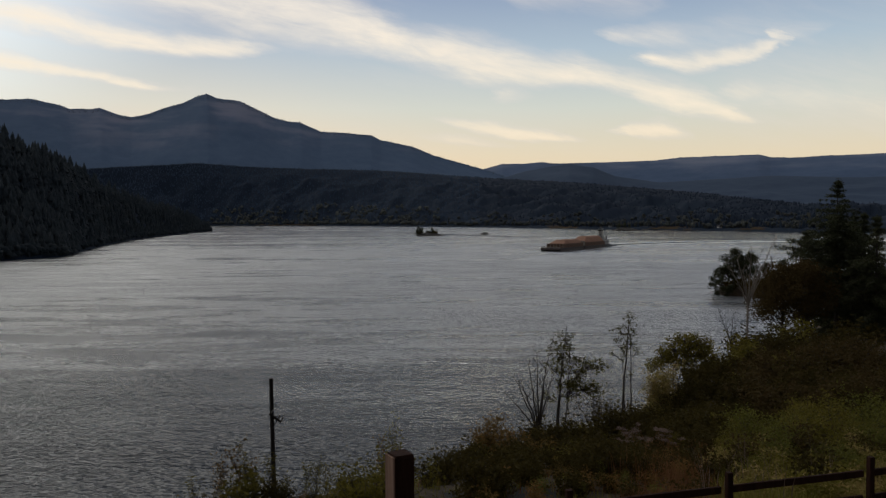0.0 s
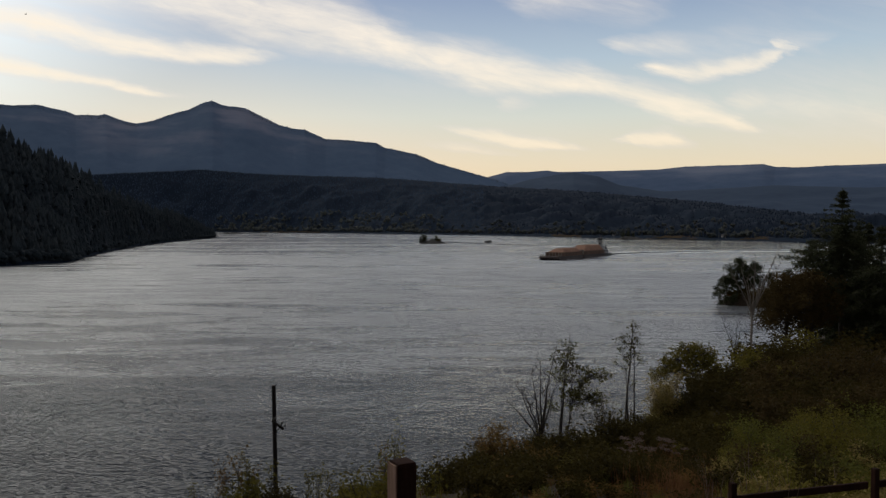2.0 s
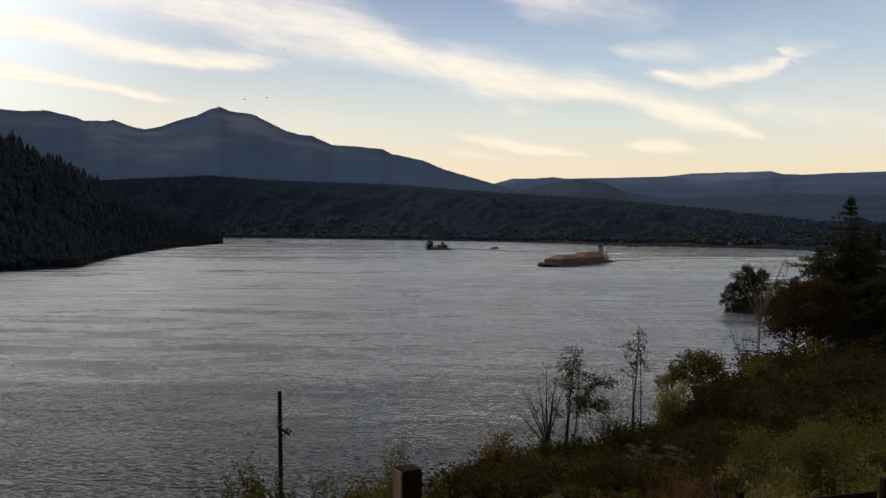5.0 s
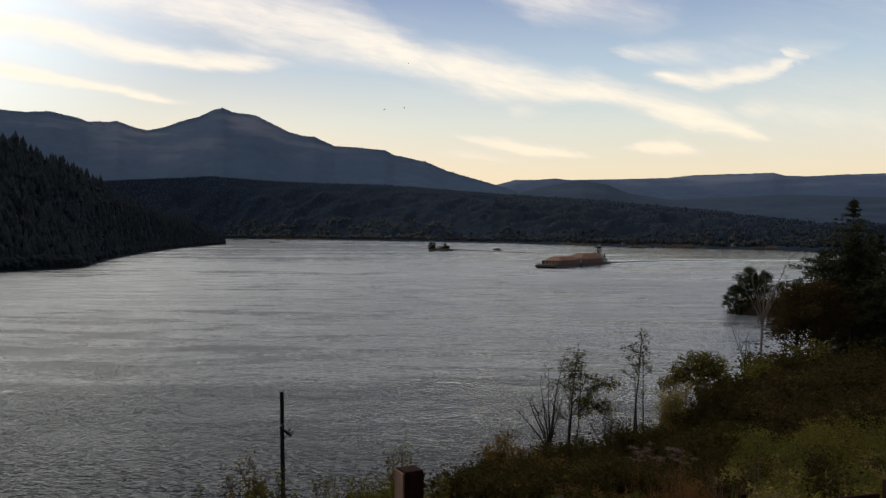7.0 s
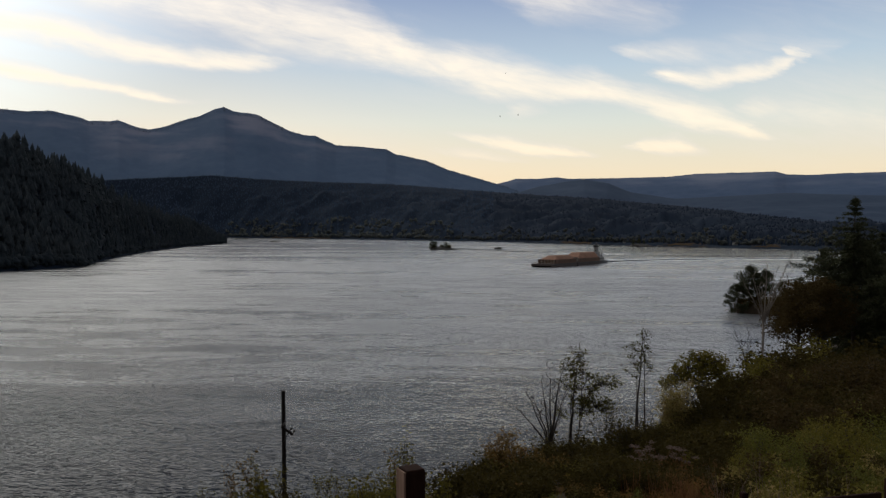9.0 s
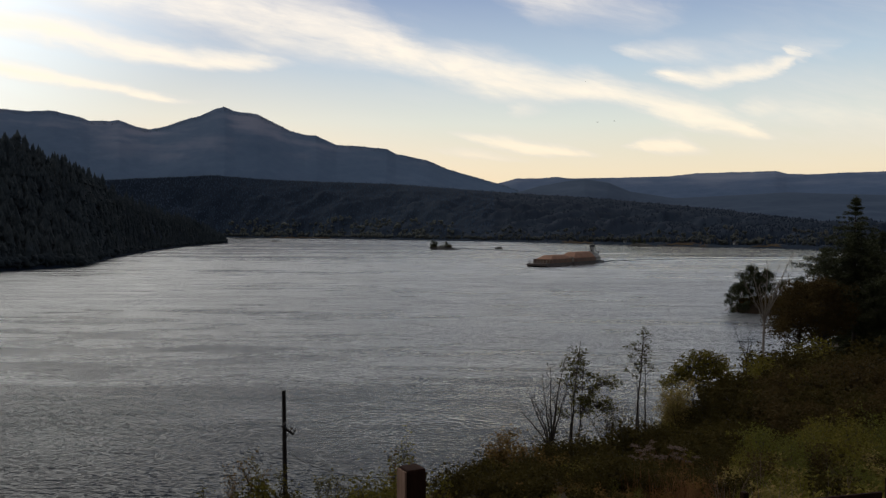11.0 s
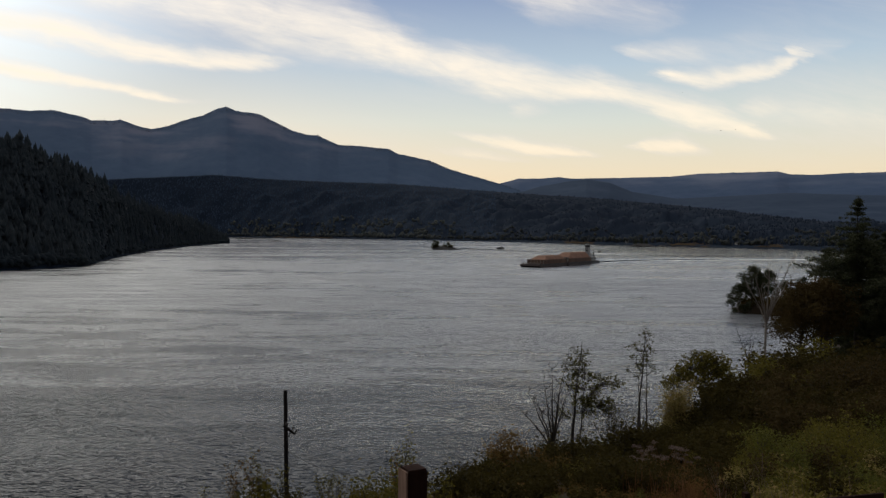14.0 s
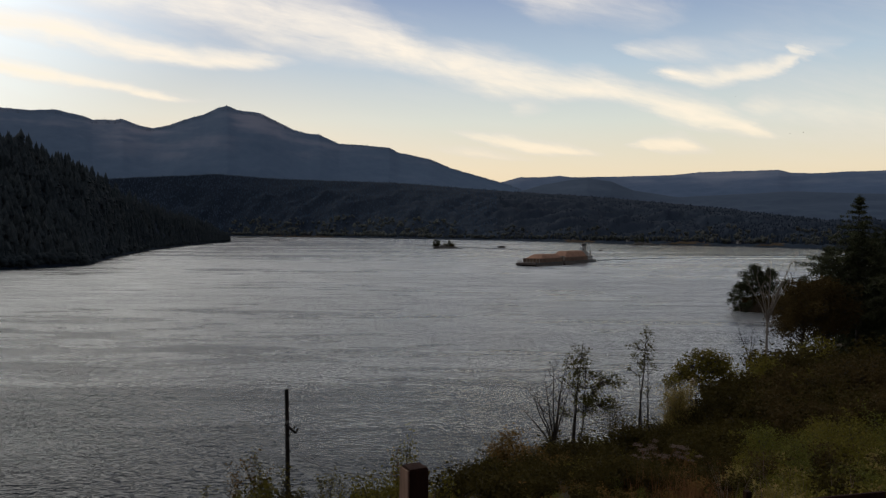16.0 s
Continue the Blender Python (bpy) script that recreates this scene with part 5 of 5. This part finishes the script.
ob = lobed_tree(33, reach(.255, 38, 15.1), "slender pair of saplings with few small leaves",
                ((0.0, 0.45, 1.0), (0.62, 0.5, 0.84), (0.3, 0.1, 0.62)),
                ((0.42, 4.75, 0.34, 0.36, 34), (-0.05, 4.05, 0.36, 0.3, 30), (0.0, 3.4, 0.36, 0.3, 34), (0.68, 4.2, 0.26, 0.3, 24), (0.85, 3.1, 0.2, 0.2, 14), (0.3, 3.35, 0.3, 0.26, 24), (0.35, 4.1, 0.3, 0.3, 24),
                 (-0.45, 3.05, 0.14, 0.12, 8), (0.6, 1.9, 0.2, 0.14, 8), (0.1, 2.7, 0.26, 0.2, 16), (0.62, 3.6, 0.26, 0.22, 18)), M_OLIVELEAF, 0.105, "sapling", 0.07, rise=1.1)
settle(ob, .255, 38)
for seed, u, d, top in ((81, -.248, 18.2, 14.8), (82, -.232, 18.0, 14.7), (83, -.05, 17.2, 15.6), (84, -.062, 17.0, 15.1), (85, -.21, 18.3, 14.3), (86, -.13, 18.2, 14.2), (87, -.28, 18.1, 14.3), (88, -.16, 18.3, 14.1), (89, -.305, 18.2, 13.9), (90, -.262, 18.4, 14.5), (91, -.185, 18.2, 13.9), (92, -.145, 18.4, 14.2), (93, -.04, 17.4, 14.9), (94, -.115, 18.3, 13.9), (95, .005, 18.6, 14.2), (96, -.23, 18.3, 14.2)):
    ob = broadleaf(seed, reach(u, d, top), "tall thin weed with small scattered leaves", M_LEAF if seed % 3 else M_RUSTLEAF, 3, 0.06, 0.06, 0.4, 1, 3, "tall_weed", (0, 0, 1), 0.012, 1, 0.3)
    settle(ob, u, d)
ob = bare_stems(37, "bare leafless shrub with thin dark branches", ((-1.3, 6.4), (-0.6, 5.0), (0.5, 4.8), (0.1, 5.4)), 0.035, foot=2.6)
settle(ob, .402, 61)
# the bare grey snag before the conifer
ob = bare_stems(41, "bare pale grey dead tree with forked branches", ((-1.0, 9.2), (0.1, 10.1), (0.9, 9.7), (1.95, 10.6), (1.4, 9.3), (-0.5, 8.4), (-1.5, 8.6), (2.3, 9.6)), 0.046, "dead_tree", M_DEADWOOD, 5.2, 1.4)
settle(ob, .424, 62)


def conifer(seed, height, spread, label, sparse=1.0, clear=0.06, power=1.0, most=9.0, arms=()):
    """A fir: trunk, drooping boughs in uneven whorls, and sprays of needles. Boughs begin at the clear part of the height."""
    rng = random.Random(seed)
    b = thing("conifer", Matrix(), label, "tree", "conifers by the shore")
    trunk, boughs, pts, fine = [], [], [], []
    n = 12
    at = [Vector((rng.gauss(0, 0.03) * (i > 0), 0, height * i / n)) for i in range(n + 1)]
    for i in range(n):
        trunk.append((at[i], at[i + 1], 0.28 * (1 - i / n) + 0.02, 0.28 * (1 - (i + 1) / n) + 0.02))
    z = height * clear
    while z < height * 0.985:
        k = (1 - z / height) / (1 - clear)
        wide = min(most, spread * k ** power) * rng.uniform(0.8, 1.12) + 0.15
        turn, count = rng.uniform(0, 6.283), rng.choice((4, 5, 6, 7))
        for m in range(count):
            if rng.random() > sparse:
                continue
            c, w = turn + 6.283 * (m + rng.uniform(-0.3, 0.3)) / count, wide * rng.uniform(0.4, 1.3)
            p = Vector((0, 0, z + rng.uniform(-0.1, 0.1)))
            d = Vector((math.cos(c), math.sin(c), 0.45 if k < 0.12 else 0.15 if k < 0.3 else -0.05))
            segs = max(3, int(w / 0.45))
            for i in range(segs):
                q = p + d * (w / segs)
                boughs.append((p.copy(), q.copy(), 0.05 * k + 0.01, 0.04 * k + 0.006))
                d = (d + Vector((rng.gauss(0, 0.08), rng.gauss(0, 0.08), -0.07 if i < segs * 0.6 else 0.06))).normalized()
                side_ = Vector((-d.y, d.x, 0))
                half = 0.22 * w * (1 - 0.85 * i / segs)
                for _ in range(5 if w > 1.8 else 6):
                    (pts if w > 1.8 else fine).append(q + side_ * rng.uniform(-half, half) + Vector((0, 0, rng.uniform(-0.12, 0.08))))
                p = q
        z += (0.42 + 0.22 * k) * rng.uniform(0.75, 1.25)
    for level, reach_ in arms:  # long flat boughs to one side
        p, d = Vector((0, 0, height * level)), Vector((-1, rng.uniform(-0.4, 0.4), -0.02)).normalized()
        for i in range(12):
            q = p + d * (reach_ / 12)
            boughs.append((p.copy(), q.copy(), 0.05 * (1 - i / 13), 0.05 * (1 - (i + 1) / 13)))
            d = (d + Vector((rng.gauss(0, 0.05), rng.gauss(0, 0.05), 0.012))).normalized()
            pts += [q + Vector((rng.gauss(0, 0.2), rng.gauss(0, 0.35), rng.gauss(-0.02, 0.08))) for _ in range(6)]
            p = q
    fine += [Vector((0, 0, height - 0.10 * i)) for i in range(9)]
    v, f = tubes(trunk + boughs, 5)
    mesh_object("trunk", v, f, M_BARK, b)
    lv, lf = leaf_cloud(pts, 10, 0.12, 0.32, seed, 0.45, 0.28)
    tv, tf = leaf_cloud(fine, 8, 0.07, 0.19, seed, 0.2, 0.3)
    mesh_object("foliage", np.concatenate([lv, tv]), np.concatenate([lf, tf + len(lv)]), M_NEEDLE, b, smooth=False)
    return b


ob = conifer(51, reach(.542, 83, 24.2), 9.0, "tall dark fir on the river bank", clear=0.26, power=1.17, most=4.4, arms=((0.555, 5.9), (0.51, 5.4), (0.60, 4.6)))
settle(ob, .542, 83)
fir2 = conifer(52, 13.0, 5.0, "dark fir with heavy drooping boughs", 0.95)
settle(fir2, .595, 78)
again(fir2, .66, 84, 120, 1.15)
again(fir2, .578, 85, 70, 1.06)
again(fir2, .535, 90, 40, 0.92)
again(fir2, .565, 94, 200, 1.1)
ob = conifer(54, reach(.503, 86, 18.6), 4.0, "dark fir crowded beside a taller one", clear=0.5, power=0.8)
settle(ob, .503, 86)

def clump_tree(seed, height, label, wide=0.42, base=0.35, leaf_mat=M_NEEDLE, leaf=0.038, lumps=38, per=50, name="pine", group="pines on the point", fill=0.05):
    """A tree with a leaning trunk, limbs, and rounded leaf clumps with gaps between them."""
    rng = random.Random(seed)
    top = Vector((rng.uniform(-0.05, 0.05) * height, 0, height * 0.93))
    pieces, tips = [], []
    bend = [Vector((0, 0, -0.5)), top * 0.35 + Vector((rng.gauss(0, 0.1), 0, 0)), top * 0.7 + Vector((rng.gauss(0, 0.12), 0, 0)), top]
    for i in range(3):
        pieces.append((bend[i], bend[i + 1], 0.02 * height * (1 - 0.28 * i), 0.02 * height * (0.72 - 0.28 * i)))
    for k in range(lumps):
        t = base + (1 - base) * (k + rng.random()) / lumps
        r = wide * height * math.sin(math.pi * min(0.93, 0.25 + 0.7 * (t - base) / (1 - base))) * rng.uniform(0.2, 1.0) ** 0.6
        c = rng.uniform(0, 6.283)
        root = Vector((0, 0, 0)).lerp(top, max(0.1, t - 0.14))
        tip = Vector((top.x * t + r * math.cos(c), r * math.sin(c), height * t * 0.97))
        mid = root.lerp(tip, 0.55) + Vector((0, 0, -0.03 * height))
        pieces += [(root, mid, 0.006 * height, 0.004 * height), (mid, tip, 0.004 * height, 0.002 * height)]
        for _ in range(3):
            tips.append(tip + Vector((rng.gauss(0, 0.045), rng.gauss(0, 0.045), rng.gauss(0, 0.02))) * height)
    leaves = leaf_cloud(tips, per, fill * 1.45 * height, leaf * height, seed, 0.0, 0.5, True)
    return plant(name, label, "tree", Matrix(), pieces, M_BARK, leaves, leaf_mat, group, "trunk")


for seed, u, d, top, wide, base in ((61, .405, 195, 11.9, .36, .25), (62, .425, 194, 11.0, .36, .28), (70, .415, 197, 10.2, .38, .25), (66, .3905, 194, 7.6, .34, .2), (67, .449, 197, 8.2, .4, .15), (68, .47, 198, 9.0, .4, .15)):
    settle(clump_tree(seed, reach(u, d, top), "dark rounded pine on a low grassy point", wide, base, leaf=0.026, lumps=38, per=105, fill=0.048), u, d)
for seed, u, d, top in ((63, .470, 82, 14.6), (64, .497, 80, 15.2)):
    settle(clump_tree(seed, reach(u, d, top), "brownish leafy tree crowded below the fir", 0.36, 0.5, M_BROWNLEAF, 0.023, 50, 80, "young_tree", "", 0.06), u, d)
for seed, x, y, h in ((71, -9, 905, 9), (72, -5, 904, 8), (74, 7, 906, 7.5)):
    ob = clump_tree(seed, h, "small dark pine on a rocky islet", 0.3, 0.2)
    ob.matrix_world = pose(x, y, 2.0)
for seed, x, y, h in ((75, 308, 1219, 9), (76, 318, 1222, 11), (77, 325, 1221, 8)):
    ob = clump_tree(seed, h, "small dark tree on a low islet", 0.34, 0.15)
    ob.matrix_world = pose(x, y, 2.2)
for k, x in enumerate((-12, -9, -6, -3, 0, 3, 6, 9, 11)):
    copy_thing(kinds["dark"][k % 3], pose(x, 904 + k % 3, 1.6, 0, 0, 40 * k) @ Matrix.Scale(2.6 if abs(x) > 2 else 1.8, 4))

ob = lobed_tree(34, reach(.324, 44, 13.2), "small leafy maple with a broad crown of olive leaves",
                ((0.0, 0.1, 0.86), (0.1, 0.9, 0.8), (-0.1, -0.7, 0.7)),
                ((0.62, 3.15, 0.62, 0.36, 150), (1.65, 3.0, 0.7, 0.42, 170), (1.45, 2.35, 0.8, 0.32, 140), (0.2, 2.65, 0.8, 0.42, 170), (-0.95, 1.75, 0.5, 0.38, 110), (-0.2, 1.95, 0.6, 0.32, 120), (0.7, 2.0, 0.6, 0.3, 90),
                 (-0.6, 2.35, 0.5, 0.35, 90), (1.9, 2.55, 0.4, 0.3, 60), (1.1, 2.75, 0.5, 0.3, 80)), M_LEAF, 0.15, "maple", 0.06, 0, 0.45)
settle(ob, .324, 44)
ob = bush(25, 2.7, 1.2, M_YELLOW, "tall fine-leaved yellow-green shrub below the maple", 14, 0.11, 10, spread=0.16, group="bushes on the bank")
settle(ob, .307, 42)


# ---------------------------------------------------------------- weeds and grass
def grass(name, label, mat, count, area, tall, seed, blades=9, clump=0.16):
    """Tufts of bent blades over an area of the ground: (side from, side to, depth from, depth to)."""
    g = np.random.default_rng(seed)
    d = g.uniform(area[2], area[3], count)
    u = g.uniform(area[0], area[1], count)
    x, y = u * d, d
    keep = fbm(x * 0.5, y * 0.5, 3, seed) > -0.12
    x, y = x[keep], y[keep]
    x, y = np.repeat(x, blades) + g.normal(0, clump, len(x) * blades), np.repeat(y, blades) + g.normal(0, clump, len(y) * blades)
    z = ground(x, y) - 0.03
    n = len(x)
    h = g.uniform(*tall, n) * (0.75 + 0.5 * (fbm(x * 0.8, y * 0.8, 2, seed) + 0.5))
    a, bend, w = g.uniform(0, 6.283, n), g.uniform(0.1, 0.5, n) * h, g.uniform(0.003, 0.009, n)
    sx, sy = -np.sin(a) * w, np.cos(a) * w
    dx, dy = np.cos(a) * bend, np.sin(a) * bend
    v = np.stack([np.stack([x - sx, y - sy, z], -1), np.stack([x + sx, y + sy, z], -1), np.stack([x + dx * .35 + sx, y + dy * .35 + sy, z + h * .6], -1),
                  np.stack([x + dx * .35 - sx, y + dy * .35 - sy, z + h * .6], -1), np.stack([x + dx, y + dy, z + h], -1)], 1).reshape(-1, 3)
    i = np.arange(n)[:, None] * 5
    faces = [tuple(q) for q in (i + (0, 1, 2, 3)).tolist()] + [tuple(q) for q in (i + (3, 2, 4)).tolist()]
    ob = mesh_object(name, v, faces, mat, smooth=False)
    return tagged(ob, label, "grass", kind="stuff")


grass("weeds", "tall yellow-green weeds on the bank", M_GRASS, 2400, (0.385, 0.74, 13, 36), (0.3, 0.7), 1)
grass("bank_grass", "short mixed grass over the bank", M_GRASS, 2600, (0.38, 0.78, 12, 36), (0.15, 0.5), 2)
grass("point_grass", "dry brown grass on the low point", M_STRAW, 500, (0.37, 0.5, 192, 206), (0.3, 0.7), 5, 10, 0.5)
grass("dry_grass", "tall reddish dry grass stalks", M_STRAW, 170, (0.255, 0.385, 14.5, 23), (0.3, 0.85), 3, 8)
grass("path_edge_grass", "short brown grass beside the gravel path", M_STRAW, 420, (-0.06, 0.26, 13.0, 20), (0.08, 0.3), 6, 7)
grass("low_weeds", "low green weeds beside the gravel path", M_GRASS, 260, (-0.06, 0.26, 13.0, 20), (0.08, 0.28), 7, 7)
grass("pale_stalks", "tall pale dry stalks among the weeds", M_SEED, 34, (0.36, 0.62, 13.5, 19), (0.8, 1.4), 8, 3, 0.1)
grass("dry_bank_grass", "sparse straw-coloured grass over the bank", M_STRAW, 1500, (0.27, 0.5, 13, 36), (0.2, 0.6), 4, 6)


def dry_weed(seed):
    """A dead weed: leaning stalks with flat pale seed heads."""
    rng = random.Random(seed)
    b = thing("dry_weed", Matrix(), "dead weed with flat pale seed heads", "weed", "dead weeds on the bank")
    pieces, rays = [], []
    for k in range(6):
        tip = Vector((rng.uniform(-0.7, 0.7), rng.uniform(-0.4, 0.4), rng.uniform(0.75, 1.15)))
        mid = tip * 0.55 + Vector((0, 0, 0.12))
        pieces += [(Vector((0, 0, -0.1)), mid, 0.010, 0.008), (mid, tip, 0.008, 0.005)]
        for _ in range(26):
            a, q = rng.uniform(0, 6.28), rng.uniform(0.03, 0.17)
            rays.append(tip + Vector((math.cos(a) * q, math.sin(a) * q, 0.03 + rng.uniform(-0.015, 0.015))))
    v, f = leaf_cloud(rays, 3, 0.016, 0.045, seed, 0.0, 0.7)
    tagged(mesh_object("seed_heads", v, f, M_SEED, b, smooth=False), "pale dry seed heads", kind="stuff")
    v, f = tubes(pieces, 5)
    mesh_object("stem", v, f, M_STRAW, b)
    return b


weed_kinds = [dry_weed(q) for q in (1, 2)]
for k, (u, d, turn, size) in enumerate(((.277, 27.5, 20, 1.0), (.292, 28.5, 160, 1.1), (.305, 27.0, 250, 0.9), (.266, 26.0, 80, 0.8), (.330, 26.5, 310, 0.8), (.285, 26.2, 200, 0.75))):
    settle(weed_kinds[k], u, d, turn, size) if k < 2 else again(weed_kinds[k % 2], u, d, turn, size)


def path_patch():
    us, ds = np.linspace(0.0, 0.21, 24), np.linspace(15.0, 18.2, 12)
    uu, dd = np.meshgrid(us, ds)
    x, y = uu * dd, dd
    v = np.stack([x, y, ground(x, y) + 0.04 - 0.12 * (np.abs(uu - 0.105) / 0.105) ** 4], -1).reshape(-1, 3)
    tagged(mesh_object("path", v, grid_faces(len(ds), len(us)), M_GRAVEL), "grey gravel path above the bank", "path", kind="structure")


path_patch()


# ---------------------------------------------------------------- fence and pole
def fence():
    f = thing("fence", pose(-0.5, 11.8, 0), "brown stained timber fence with two rails", "fence")
    line = Vector((3.02, 0.78, 0))
    at = [Vector((2.79, 0.85, 0)) + line * i for i in range(4)]
    for p in at:
        z = float(ground(p.x - 0.5, p.y + 11.8))
        bm = block(bmesh.new(), -0.055, 0.055, -0.055, 0.055, z - 0.4, 15.45, 0.008, m=pose(p.x + 0.08, p.y, 0, 0, 0, 14))
        part("post", bm, M_RUST, f)
    chain = [Vector((0.1, 0.1, 0))] + at
    for a, b in zip(chain, chain[1:]):
        mid, run = (a + b) / 2, (b - a)
        for z in (15.14, 14.66):
            bm = block(bmesh.new(), -run.length / 2 + 0.08, run.length / 2 - 0.08, -0.03, 0.03, z - 0.065, z + 0.065, 0.008, m=pose(mid.x, mid.y, 0, 0, 0, math.degrees(math.atan2(run.y, run.x))))
            part("rail", bm, M_RUST, f)


fence()


def gate_post():
    z = float(ground(-0.5, 11.8))
    f = thing("gate_post", pose(-0.42, 11.8, z - 0.3, 0, 0, 28), "heavy square post of reddish brown timber beside the fence", "post")
    top = 16.37 - z + 0.3
    part("shaft", box(-0.16, 0.16, -0.16, 0.16, 0, top - 0.05, 0.006), M_RUST, f)
    # added board: the left side's light is painted in as paler timber
    part("lit_side_board", box(-0.19, -0.163, -0.15, 0.155, 0.05, top - 0.02, 0.005), M_LIT_TIMBER, f, "thin paler board standing in for the lit side")
    part("cap", box(-0.16, 0.16, -0.16, 0.16, top - 0.05, top, 0.006, 0.93), M_RUST, f)


gate_post()


def utility_pole():
    u, d = -.199, 34
    z = float(ground(u * d, d))
    h = 12.95 - z
    f = thing("utility_pole", pose(u * d, d, z, 0, -0.8, 0), "dark tarred timber pole with a short crossarm", "pole")
    part("shaft", rod(bmesh.new(), (0, 0, -0.5), (0, 0, h), 0.125, 0.088, 14), M_POLE, f, smooth=False)
    arm = box(-0.30, 0.36, -0.045, 0.045, -0.05, 0.05, 0.01)
    a = part("crossarm", arm, M_POLE, f)
    a.matrix_basis = pose(0.16, -0.145, h - 1.72, 0, 33, -12)
    for x in (-0.24, 0.14, 0.31):
        bm = rod(bmesh.new(), (x, 0, 0.05), (x, 0, 0.13), 0.02, 0.02)
        rod(bm, (x, 0, 0.13), (x, 0, 0.24), 0.05, 0.035, 10)
        part("insulator", bm, M_CERAMIC, a)
    part("brace", rod(bmesh.new(), (0.02, -0.13, h - 2.25), (0.27, -0.17, h - 1.8), 0.02, 0.02, 6), M_DARK, f)


utility_pole()


def guy_wire():
    a, b = Vector((-6.70, 33.9, 10.2)), Vector((-0.9, 19.5, 13.75))
    bm, last = bmesh.new(), a
    for i in range(1, 11):
        t = i / 10
        p = a.lerp(b, t) - Vector((0, 0, 0.35 * 4 * t * (1 - t)))
        rod(bm, last, p, 0.014, 0.014, 5)
        last = p
    tagged(part("cable", bm, M_DARK, None), "thin dark cable hanging from the timber pole", "cable")


guy_wire()


# ---------------------------------------------------------------- birds
def bird():
    b = thing("bird", Matrix(), "small dark bird in flight", "bird", "flying birds")
    bm = bmesh.new()
    bmesh.ops.create_icosphere(bm, subdivisions=2, radius=1.0)
    for v in bm.verts:
        k = 1 - 0.35 * max(0, -v.co.x)
        v.co = Vector((v.co.x * 0.19, v.co.y * 0.055 * k, v.co.z * 0.055 * k))
    block(bm, 0.17, 0.25, -0.03, 0.03, 0.0, 0.05, 0.012)
    block(bm, -0.32, -0.15, -0.05, 0.05, -0.008, 0.008)
    part("body", bm, M_BIRD, b, smooth=True)
    for s in (-1, 1):
        bm = bmesh.new()
        rows = [[bm.verts.new(p) for p in ((0.09 - y * 0.1, s * y, h), (-0.07 - y * 0.12 + 0.06 * (y > 0.3), s * y, h))] for y, h in ((0.02, 0.012), (0.16, 0.02), (0.36, 0.006))]
        low = [[bm.verts.new(p.co - Vector((0, 0, 0.012))) for p in r] for r in rows]
        for i in range(2):
            bm.faces.new((rows[i][0], rows[i][1], rows[i + 1][1], rows[i + 1][0]))
            bm.faces.new((low[i][0], low[i + 1][0], low[i + 1][1], low[i][1]))
            for k in (0, 1):
                bm.faces.new((rows[i][k], rows[i + 1][k], low[i + 1][k], low[i][k]))
        bm.faces.new((rows[2][0], rows[2][1], low[2][1], low[2][0]))
        part("wing", bm, M_BIRD, b)
    for piece in b.children:
        piece.data.transform(Matrix.Scale(0.62, 4))
    return b


flock = [bird()]
flock += [copy_thing(flock[0], Matrix()) for _ in range(2)]


# ---------------------------------------------------------------- what moves
def motions():
    # the tow glides past at about two metres a second
    bow = lambda t: (75 - 27 * t / 16, 463 - 18 * t / 16)
    for thing_, back in ((barge_lead, 0), (barge_rear, 38.6), (tugboat, 77.2), (wake, 0)):
        rows = []
        for t in (0, 4, 8, 12, 16):
            x, y = bow(t)
            rows.append((t, pose(x, y, 0, 0, 0, -124) @ pose(-back, 0, 0)))
        walk(thing_, rows)
    # ripples drift with the wind
    walk(water, [(t, pose(-0.5 * t, -0.35 * t, 0)) for t in (0, 4, 8, 12, 16)])
    # birds fly off over the river
    tracks = [((-80.2, 90, 38.9), (10.13, 5.75, 0.29)), ((-76.7, 90, 39.2), (10.11, 5.75, 0.29)), ((-74.3, 90, 47.3), (9.77, 7.91, 0.69))]
    for k, (b, (at, pace)) in enumerate(zip(flock, tracks)):
        turn = math.degrees(math.atan2(pace[1], pace[0]))
        rows = [(t, pose(*(p + v * t for p, v in zip(at, pace)), 0, 0, turn)) for t in (0, 4, 8, 12, 16)]
        walk(b, rows)
        for wing, s in zip([c for c in b.children if c.name.startswith("wing")], (-1, 1)):
            walk(wing, [(i * 0.1, pose(0, 0, 0, s * (8 + 32 * math.sin(i * 1.9 + k)))) for i in range(161)])


motions()
